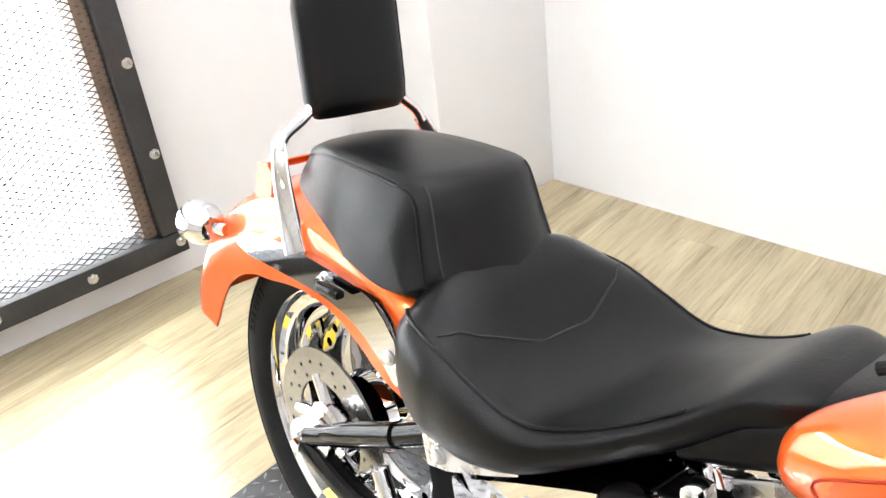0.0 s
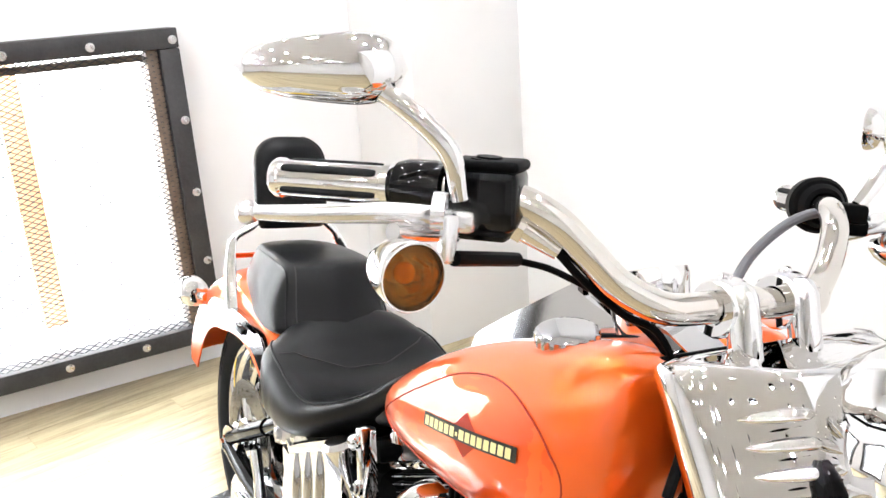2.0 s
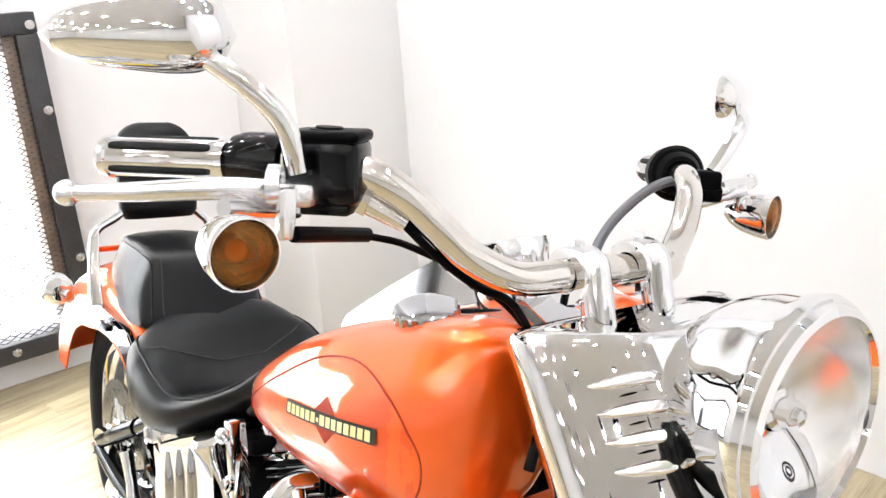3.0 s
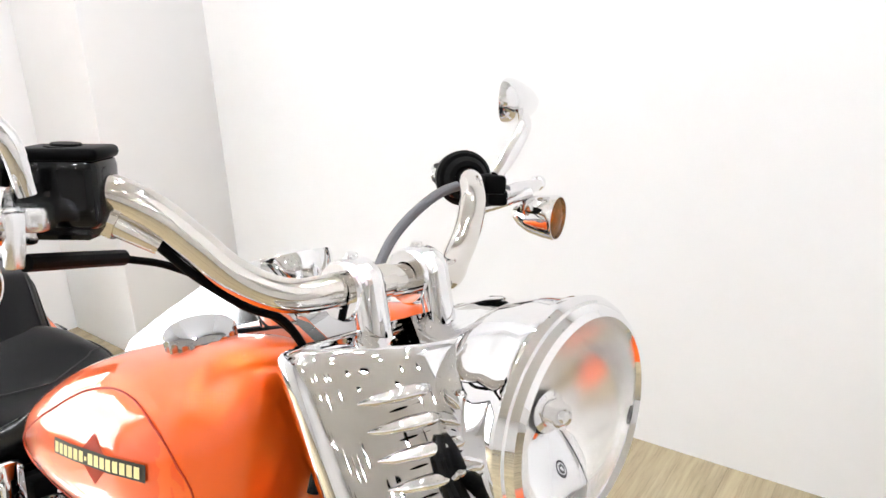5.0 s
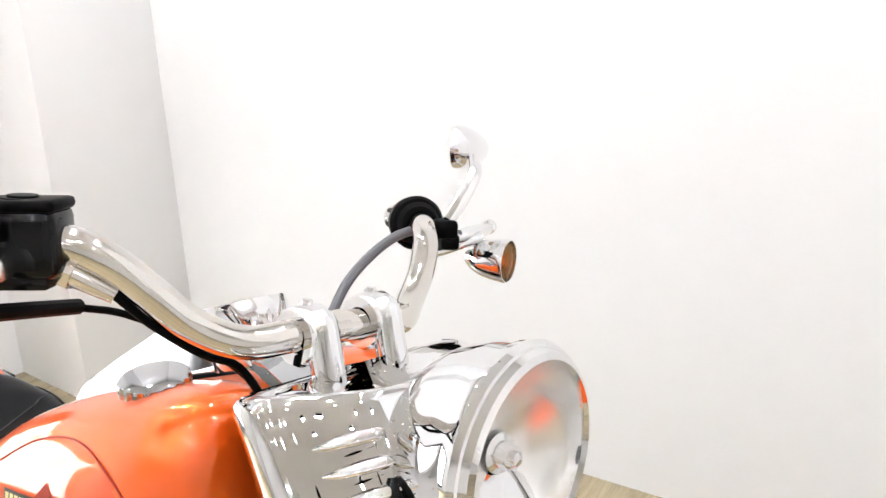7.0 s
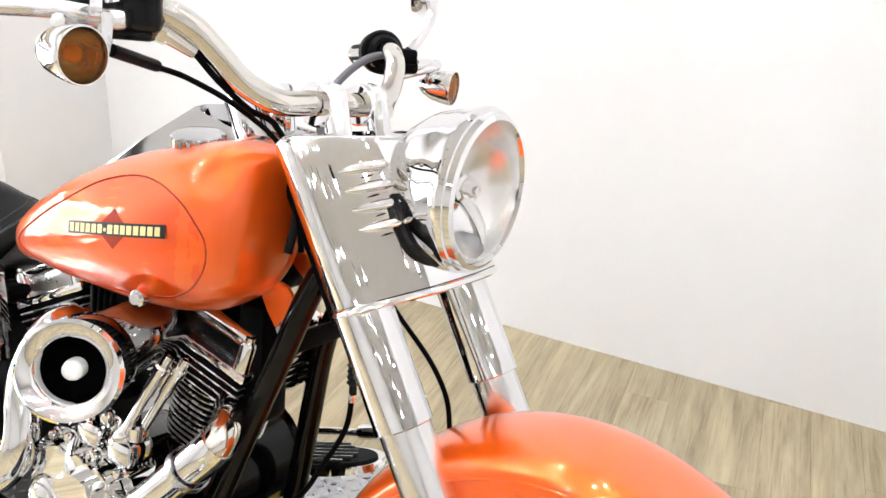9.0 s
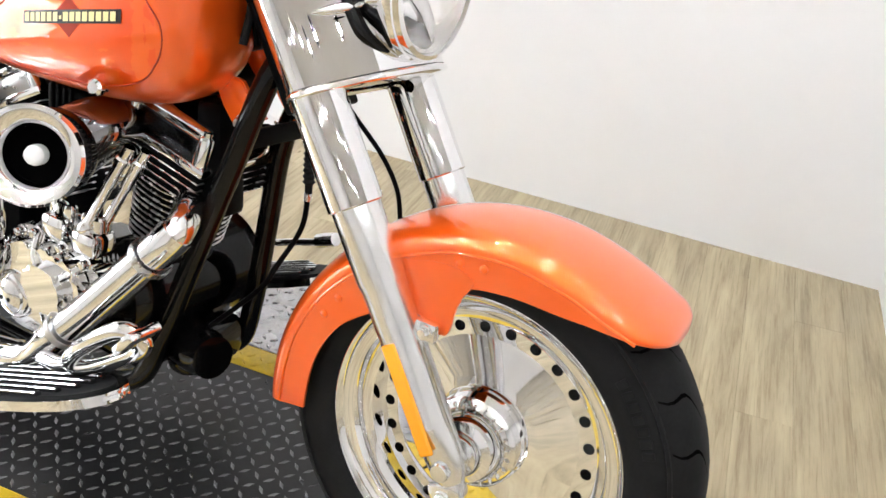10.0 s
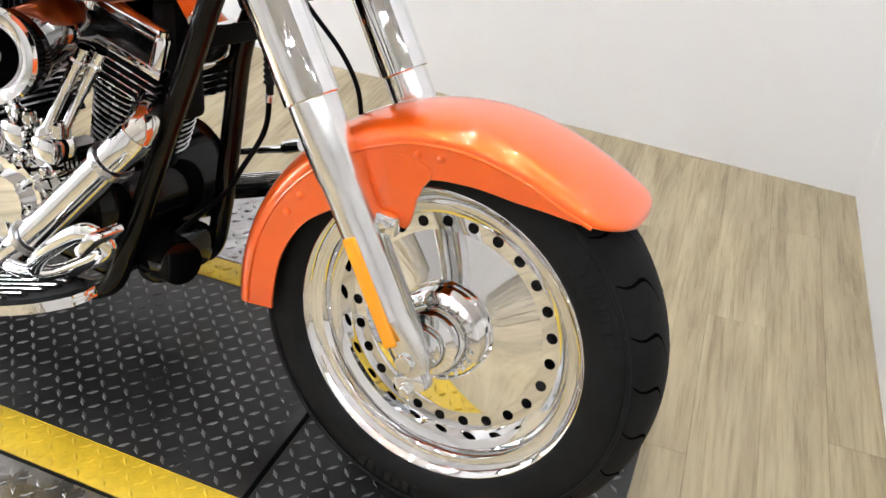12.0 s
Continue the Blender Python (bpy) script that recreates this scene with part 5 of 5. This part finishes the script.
def cylinder(tilt, name, CR, middle):
    t = radians(tilt)
    ax = Vector((math.sin(t), 0, math.cos(t)))
    side = Vector((math.cos(t), 0, -math.sin(t)))
    m = Matrix((( side.x, 0, ax.x, 0), (0, 1, 0, 0), (side.z, 0, ax.z, 0), (0, 0, 0, 1)))
    at = lambda h: Matrix.Translation(CR + ax * h) @ m
    cyl = new(name)
    cyl.parent = moto
    n = 40
    for k in range(11):
        bm = bmesh.new()
        h = 0.096 + k * 0.0108
        sz = 0.90 + 0.10 * k / 10
        ring = lambda dz, sc: [tuple(at(h + dz) @ Vector((0.069 * sz * sc * math.copysign(abs(math.cos(2 * math.pi * i / n)) ** 0.7, math.cos(2 * math.pi * i / n)), 0.088 * sz * sc * math.copysign(abs(math.sin(2 * math.pi * i / n)) ** 0.7, math.sin(2 * math.pi * i / n)), 0))) for i in range(n)]
        loft(bm, [ring(-0.0021, 0.7), ring(-0.0021, 0.975), ring(-0.001, 1.0), ring(0.001, 1.0), ring(0.0021, 0.975), ring(0.0021, 0.7)], caps=False)
        fin = P("fin", bm, SATIN, cyl, "black cooling fin with bright machined edge")
        fin.data.materials.append(STEEL)
        for p in fin.data.polygons[n:4 * n]:
            p.material_index = 1
    bm = bmesh.new()
    lathe(bm, [(0.064, 0.07), (0.064, 0.22)], CR, ax, 32)
    P("barrel", bm, SATIN, cyl, "black cylinder barrel")
    for k in range(4):
        bm = rbox(bmesh.new(), CR + ax * (0.215 + k * 0.0125), (0.174, 0.182, 0.006), 0.002, m, 1)
        P("head_fin", bm, SATIN, cyl, "thick black head fin")
        o = [(sx * 0.0875, sy * 0.0915) for sx, sy in ((1, -1), (1, 1), (-1, 1), (-1, -1))]
        bm = bmesh.new()
        for (x0, y0), (x1, y1) in zip(o, o[1:] + o[:1]):
            sweep(bm, [at(0.215 + k * 0.0125) @ Vector((x0, y0, 0)), at(0.215 + k * 0.0125) @ Vector((x1, y1, 0))], 0.0012, 6, 0)
        P("fin_edge", bm, STEEL, cyl, "bright machined fin edge")
    P("head", rbox(bmesh.new(), CR + ax * 0.238, (0.14, 0.17, 0.055), 0.01, m), SATIN, cyl, "black cylinder head")
    rk = P("rocker_box", rbox(bmesh.new(), CR + ax * 0.270, (0.186, 0.184, 0.016), 0.005, m), CHROME, cyl, "chrome rocker box")
    P("rocker_middle", rbox(bmesh.new(), CR + ax * 0.294, (0.140, 0.156, 0.034), 0.004, m), middle, rk, "recessed middle of the rocker box")
    P("rocker_lid", rbox(bmesh.new(), CR + ax * 0.322, (0.158, 0.166, 0.026), 0.010, m, 3), CHROME, rk, "chrome rocker lid")
    for sx in (-0.074, 0.074):
        for sy in (-0.077, 0.077):
            bm = lathe(bmesh.new(), [(0.0, 0.0), (0.0135, 0.0), (0.0125, 0.045), (0.010, 0.050), (0.0075, 0.050), (0.0075, 0.058), (0, 0.058)], at(0.274) @ Vector((sx, sy, 0)), ax, 18)
            P("rocker_pillar", bm, CHROME, rk, "chrome corner pillar with bolt")
    return cyl


cylinder(13.0, "front_cylinder", CR, BLACK)
cylinder(-26.0, "rear_cylinder", Vector((0.831, 0, 0.347)), STEEL)
bm = lathe(bmesh.new(), [(0, -0.13), (0.07, -0.13), (0.082, -0.11), (0.088, -0.08), (0.088, 0.12), (0.1, 0.14), (0, 0.14)], CR, (0, 1, 0), 48)
rbox(bm, (0.92, 0, 0.285), (0.30, 0.22, 0.15), 0.03)
P("crankcase", bm, BLACK, en, "black crankcase")
SHIFT = Vector((-0.030, 0, -0.014))
# gear-side cover: chrome, with a round timing cover and bolts
CAM = [(0.84, 0.29), (0.835, 0.38), (0.87, 0.435), (0.92, 0.455), (0.965, 0.442), (1.01, 0.452), (1.055, 0.42), (1.065, 0.365), (1.03, 0.325), (0.98, 0.275), (0.90, 0.26)]
P("cam_cover_base", slab(bmesh.new(), round_outline(CAM), XZ(-0.145), 0.05, 0.008), CHROME, en, "chrome cam cover base")
cc = P("cam_cover", slab(bmesh.new(), round_outline([(0.95 + (x - 0.95) * 0.80, 0.36 + (z - 0.36) * 0.78) for x, z in CAM], 5), XZ(-0.178), 0.03, 0.009), CHROME, en, "chrome cam cover")
P("cover_boss", slab(bmesh.new(), round_outline([(0.93, 0.35), (0.935, 0.40), (0.97, 0.41), (1.015, 0.395), (1.02, 0.355), (0.98, 0.325)], 5), XZ(-0.195), 0.024, 0.009), CHROME, cc, "raised boss of the cover")
for x0, z0, x1, z1 in ((0.955, 0.40, 0.93, 0.445), (1.0, 0.395, 1.035, 0.425), (1.015, 0.36, 1.052, 0.355), (0.97, 0.33, 0.975, 0.285)):
    P("cover_rib", sweep(bmesh.new(), [(x0, -0.196, z0), ((x0 + x1) / 2, -0.19, (z0 + z1) / 2), (x1, -0.172, z1)], 0.008, 10, flat=0.8), CHROME, cc)
bm = lathe(bmesh.new(), [(0, 0.023), (0.012, 0.022), (0.024, 0.0185), (0.029, 0.0165), (0.031, 0.013), (0.036, 0.0115), (0.040, 0.008), (0.042, 0.0), (0.044, -0.03)], (0.897, -0.190, 0.335), (0, -1, 0), 40)
tc = P("timing_cover", bm, CHROME, cc, "round chrome timing cover")
for k in range(2):
    P("rivet", bolt(bmesh.new(), (0.889 + 0.016 * k, -0.2115, 0.333), (0, -1, 0), 0.0028, 0.002), SATIN, tc)
for x, z in ((0.853, 0.40), (0.888, 0.437), (0.925, 0.446), (0.985, 0.438), (1.035, 0.428), (1.055, 0.385), (1.035, 0.335), (0.985, 0.287), (0.935, 0.272)):
    bm = lathe(bmesh.new(), [(0.0, 0.014), (0.0065, 0.013), (0.008, 0.010), (0.008, 0.002), (0.0115, 0.001), (0.0125, -0.02)], (x, -0.172, z), (0, -1, 0), 14)
    P("cover_bolt", bm, CHROME, cc)
SHIFT = Vector((0, 0, 0))
for bx, bz, caps in ((1.012, 0.452, (1.0, 1.024)), (0.945, 0.46, (0.93, 0.96))):
    bm = bmesh.new()
    rbox(bm, (bx, -0.165, bz), (0.05, 0.05, 0.04), 0.01)
    for x in caps:
        lathe(bm, [(0.011, 0.0), (0.011, 0.02), (0.008, 0.024), (0, 0.024)], (x, -0.165, 0.472), (0, 0, 1), 16)
    P("tappet_block", bm, CHROME, en, "chrome tappet block")
for a, b in (((1.004, -0.176, 0.470), (1.070, -0.154, 0.616)), ((1.018, -0.156, 0.470), (1.084, -0.136, 0.610)), ((0.952, -0.172, 0.485), (0.818, -0.130, 0.590)), ((0.93, -0.165, 0.485), (0.798, -0.123, 0.580))):
    a, b = Vector(a), Vector(b)
    d = (b - a)
    L = d.length
    bm = lathe(bmesh.new(), [(0.012, 0.0), (0.013, 0.008), (0.010, 0.014), (0.0075, 0.018), (0.0075, L * 0.55), (0.0095, L * 0.56), (0.0095, L * 0.80), (0.0115, L * 0.81), (0.0115, L * 0.86), (0.009, L * 0.88), (0.009, L)], a, d, 20)
    P("pushrod_tube", bm, CHROME, en, "chrome pushrod tube")
# forward-facing intake: elbow, bell mouth, pleated filter inside
ac = new("air_cleaner")
ac.parent = moto
AC, AD = Vector((1.008, -0.262, 0.604)), Vector((0.56, -0.80, 0.20)).normalized()
bm = lathe(bmesh.new(), [(0.047, -0.012), (0.055, -0.004), (0.065, 0.003), (0.0700, 0.011), (0.0705, 0.018), (0.066, 0.023), (0.057, 0.0215), (0.047, 0.014), (0.041, 0.004), (0.0395, -0.012), (0.047, -0.012)], AC, AD, 64)
P("bell_mouth", bm, CHROME, ac, "chrome bell mouth", 40)
bm = lathe(bmesh.new(), [(0.0, 0.010), (0.010, 0.009), (0.0135, 0.006), (0.0148, -0.001), (0.0148, -0.014), (0.0, -0.014)], AC, AD, 32)
P("filter_nut", bm, material("white_nut", (0.8, 0.8, 0.8), 0.35, vary=0.05), ac, "pale round filter nut")
P("throat", lathe(bmesh.new(), [(0.044, -0.008), (0.041, -0.022), (0.02, -0.026), (0.0, -0.026)], AC, AD, 40), GROOVE, ac, "black open throat")
bm = bmesh.new()
_, u, v = basis(AD)
n = 96
rings = []
for r, h in ((0.050, -0.004), (0.056, -0.008), (0.059, -0.06), (0.05, -0.066)):
    rings.append([tuple(AC + AD * h + (u * math.cos(2 * math.pi * i / n) + v * math.sin(2 * math.pi * i / n)) * (r if i % 2 else r * 0.92)) for i in range(n)])
loft(bm, rings, caps=False)
P("filter", bm, SATIN, ac, "black pleated filter", 10)
bm = sweep(bmesh.new(), [AC - AD * 0.058, AC - AD * 0.075, AC - AD * 0.105, (0.975, -0.12, 0.615), (0.985, -0.06, 0.60)], [0.06, 0.064, 0.058, 0.05, 0.045], 32)
P("intake_elbow", bm, DIMMED_CHROME, ac, "chrome intake elbow")
bm = sweep(bmesh.new(), [(1.0, -0.05, 0.60), (1.0, 0.08, 0.60)], 0.04, 20, 0)
rbox(bm, (1.0, 0.02, 0.63), (0.09, 0.12, 0.05), 0.01)
P("throttle_body", bm, SATIN, en, "black throttle body")
# coil and small black box under the tank
bm = rbox(bmesh.new(), (0.912, -0.10, 0.640), (0.10, 0.06, 0.045), 0.008)
for k in range(4):
    rbox(bm, (0.880 + k * 0.014, -0.132, 0.642), (0.005, 0.008, 0.046), 0.0015, segs=1)
P("coil", bm, SATIN, en, "ribbed black ignition coil")

# added black box, makes the space under the tank dark
bm = rbox(bmesh.new(), (0.93, 0, 0.695), (0.42, 0.15, 0.07), 0.02, Matrix.Rotation(radians(-10), 4, "Y"))
P("wiring_tray", bm, SATIN, en, "black box filling in the dark under the tank")
bm = lathe(bmesh.new(), [(0, 0.012), (0.008, 0.012), (0.012, 0.008), (0.012, 0.0), (0.007, -0.004), (0.007, -0.03)], (1.045, -0.19, 0.70), (0.2, -1, 0.1), 18)
P("mount_bolt", bm, CHROME, en, "round chrome bolt head")

# ---- exhaust ----
ex = new("exhaust")
ex.parent = moto
fp = [(1.10, -0.06, 0.530), (1.145, -0.11, 0.530), (1.162, -0.145, 0.512), (1.138, -0.157, 0.478), (1.065, -0.175, 0.392), (0.975, -0.20, 0.288), (0.90, -0.205, 0.222), (0.70, -0.21, 0.185), (0.45, -0.205, 0.165)]
P("front_pipe", sweep(bmesh.new(), fp, 0.024, 20), NICKEL, ex, "heat-tinted chrome header pipe")
P("heat_shield", sweep(bmesh.new(), fp[2:8], [0.0285] * 6, 24), CHROME, ex, "chrome heat shield")
P("rear_pipe", sweep(bmesh.new(), [(0.80, -0.06, 0.575), (0.775, -0.12, 0.565), (0.79, -0.18, 0.50), (0.815, -0.205, 0.40), (0.77, -0.215, 0.33), (0.66, -0.215, 0.30), (0.45, -0.215, 0.30)], [0.027] * 7, 20), CHROME, ex, "chrome rear header pipe")
for z, x1 in ((0.165, -0.30), (0.175, -0.20)):
    bm = lathe(bmesh.new(), [(0.028, 0.0), (0.045, 0.03), (0.047, 0.08), (0.047, 0.44), (0.04, 0.46), (0.03, 0.465), (0.03, 0.42)], (0.50, -0.20 - (z - 0.165) * 9, z - (z - 0.165) * 6), (-1, 0, 0.0), 32)
    P("muffler", bm, CHROME, ex, "chrome muffler")
for p in ((1.125, -0.16, 0.462), (0.99, -0.197, 0.305)):
    bm = bmesh.new()
    lathe(bm, [(0.032, -0.006), (0.034, -0.006), (0.034, 0.006), (0.032, 0.006), (0.032, -0.006)], p, (0.65, 0.10, 0.75), 28)
    P("clamp_band", bm, STEEL, ex)

# ---- footboards and brake pedal ----
for s in (-1, 1):
    fb = new("footboard")
    fb.parent = moto
    out = round_outline([(0.86, -0.205), (1.06, -0.205), (1.15, -0.22), (1.195, -0.25), (1.19, -0.285), (1.13, -0.32), (1.0, -0.335), (0.88, -0.325), (0.845, -0.27)], 5)
    if s > 0:
        out = [(x, -y) for x, y in out][::-1]
    base = Matrix.Translation((1.04, 0, 0.245 if s < 0 else 0.27)) @ Matrix.Rotation(radians(-20), 4, "Y") @ Matrix.Translation((-1.04, 0, 0))
    P("board", slab(bmesh.new(), out, base @ Matrix.Translation((0, 0, 0.004)), 0.015, 0.005), CHROME, fb, "chrome footboard rim")
    bed = [(1.02 + (x - 1.02) * 0.9, s * 0.27 + (y - s * 0.27) * 0.82) for x, y in out]
    P("rubber_bed", slab(bmesh.new(), bed, base @ Matrix.Translation((0, 0, 0.0135)), 0.004, 0.001), RUBBER, fb, "black rubber bed")
    for k in range(6):
        y = s * (0.226 + k * 0.0175)
        x0, x1 = 0.885, 1.145 - 0.010 * abs(k - 1.5) - 0.012 * max(0, k - 3)
        turn = Matrix.Rotation(radians(-20), 4, "Y")
        rib = P("rubber_rib", rbox(bmesh.new(), base @ Vector(((x0 + x1) / 2, y, 0.018)), (x1 - x0, 0.0095, 0.009), 0.003, turn), RUBBER, fb, "black rubber rib")
        P("rib_strip", rbox(bmesh.new(), base @ Vector(((x0 + x1) / 2, y + s * 0.0055, 0.0215)), (x1 - x0, 0.0034, 0.003), 0.001, turn, 1), CHROME, rib, "bright strip on the rib")
loop = []
for k in range(25):
    a = 2 * math.pi * k / 24
    u_, v_ = 0.080 * math.copysign(abs(math.cos(a)) ** 0.7, math.cos(a)), (0.021 + 0.006 * math.cos(a)) * math.copysign(abs(math.sin(a)) ** 0.7, math.sin(a))
    loop.append((1.135 + u_ * 0.80 - v_ * 0.60, -0.25 - v_ * 0.5, 0.345 + u_ * 0.60 + v_ * 0.70))
bp = P("brake_pedal", sweep(bmesh.new(), loop, 0.013, 12, 2, caps=False), CHROME, None, "chrome slotted brake pedal")
P("pedal_arm", sweep(bmesh.new(), [(0.98, -0.23, 0.262), (1.03, -0.238, 0.275), (1.075, -0.25, 0.30)], [0.013, 0.014, 0.012], 14), CHROME, bp)
bm = rbox(bmesh.new(), (1.205, -0.258, 0.395), (0.05, 0.058, 0.016), 0.006, Matrix.Rotation(radians(-50), 4, "Y"))
P("pedal_pad", bm, CHROME, bp, "chrome pedal pad")
bm = sweep(bmesh.new(), [(1.05, 0.19, 0.37), (1.12, 0.19, 0.395), (1.19, 0.18, 0.42)], 0.0065, 10)
lathe(bm, [(0.0, -0.022), (0.012, -0.022), (0.013, 0.0), (0.012, 0.022), (0, 0.022)], (1.205, 0.176, 0.43), (0.7, -0.1, 0.3), 16)
P("shift_rod", bm, CHROME, None, "chrome shift rod")
# side covers, oil tank, battery box behind the rear cylinder
OIL = [(0.375, 0.30), (0.365, 0.46), (0.385, 0.487), (0.575, 0.583), (0.600, 0.575), (0.608, 0.55), (0.600, 0.30)]
ot = P("oil_tank", slab(bmesh.new(), round_outline(OIL, 4), XZ(-0.115), 0.10, 0.014), CHROME, None, "chrome oil tank side with rounded edges")
# ribs in darkened chrome, added for the striped reflections on the tank side
for x in (0.425, 0.475, 0.525):
    top_z = 0.470 + (x - 0.385) * 0.50
    P("tank_rib", sweep(bmesh.new(), [(x - 0.004, -0.163, top_z), (x + 0.004, -0.166, top_z - 0.06), (x + 0.012, -0.164, 0.32)], [0.006, 0.010, 0.010], 12, flat=0.6), SHADED_CHROME, ot, "darkened chrome rib imitating a stripe of reflection")
bm = lathe(bmesh.new(), [(0.0, 0.0), (0.022, -0.002), (0.030, -0.010), (0.029, -0.018), (0.022, -0.045), (0.014, -0.085), (0.012, -0.12), (0, -0.12)], (0.585, -0.165, 0.590), (-0.2, -0.25, 1), 32)
P("oil_filler", bm, CHROME, ot, "chrome cone-shaped filler neck")
bm = bmesh.new()
rbox(bm, (0.668, -0.15, 0.56), (0.022, 0.03, 0.16), 0.006, Matrix.Rotation(radians(-12), 4, "Y"))
bolt(bm, (0.655, -0.168, 0.615), (0, -0.6, 0.8), 0.009, 0.012)
bolt(bm, (0.672, -0.168, 0.545), (0, -1, 0.2), 0.009, 0.010)
P("engine_mount", bm, CHROME, en, "chrome engine mount bracket")
# black panel put in as the shadow under the seat
P("seat_pan", rbox(bmesh.new(), (0.45, 0, 0.515), (0.42, 0.24, 0.03), 0.01, Matrix.Rotation(radians(-18), 4, "Y")), SATIN, None, "black panel standing in for the shadow under the seat")
P("shock_link", sweep(bmesh.new(), [(0.21, -0.168, 0.40), (0.235, -0.168, 0.35), (0.26, -0.168, 0.27)], [0.013, 0.011, 0.014], 12), CHROME, None, "chrome brake hose bracket")
bm = slab(bmesh.new(), [(0.288, 0.497), (0.300, 0.456), (0.335, 0.466), (0.40, 0.500), (0.45, 0.527), (0.45, 0.542), (0.40, 0.53), (0.33, 0.507)], XZ(-0.158), 0.008, 0.002)
bolt(bm, (0.322, -0.163, 0.484), (0, -1, 0), 0.010, 0.008)
bolt(bm, (0.390, -0.163, 0.513), (0, -1, 0), 0.006, 0.006)
P("seat_bracket", bm, STEEL, None, "steel seat bracket with bolts")
bm = rbox(bmesh.new(), (0.55, 0, 0.40), (0.4, 0.2, 0.26), 0.03)
P("gearbox", bm, SATIN, None, "black gearbox and battery box")
bm = sweep(bmesh.new(), [(0.62, 0.13, 0.20), (0.60, 0.20, 0.10), (0.585, 0.275, 0.052)], 0.011, 12)
P("side_stand", bm, CHROME, None, "chrome side stand")

# keep the tree at machine > part > piece
for ob in list(moto.children_recursive):
    while ob.parent is not moto and ob.parent.parent is not moto:
        ob.parent = ob.parent.parent
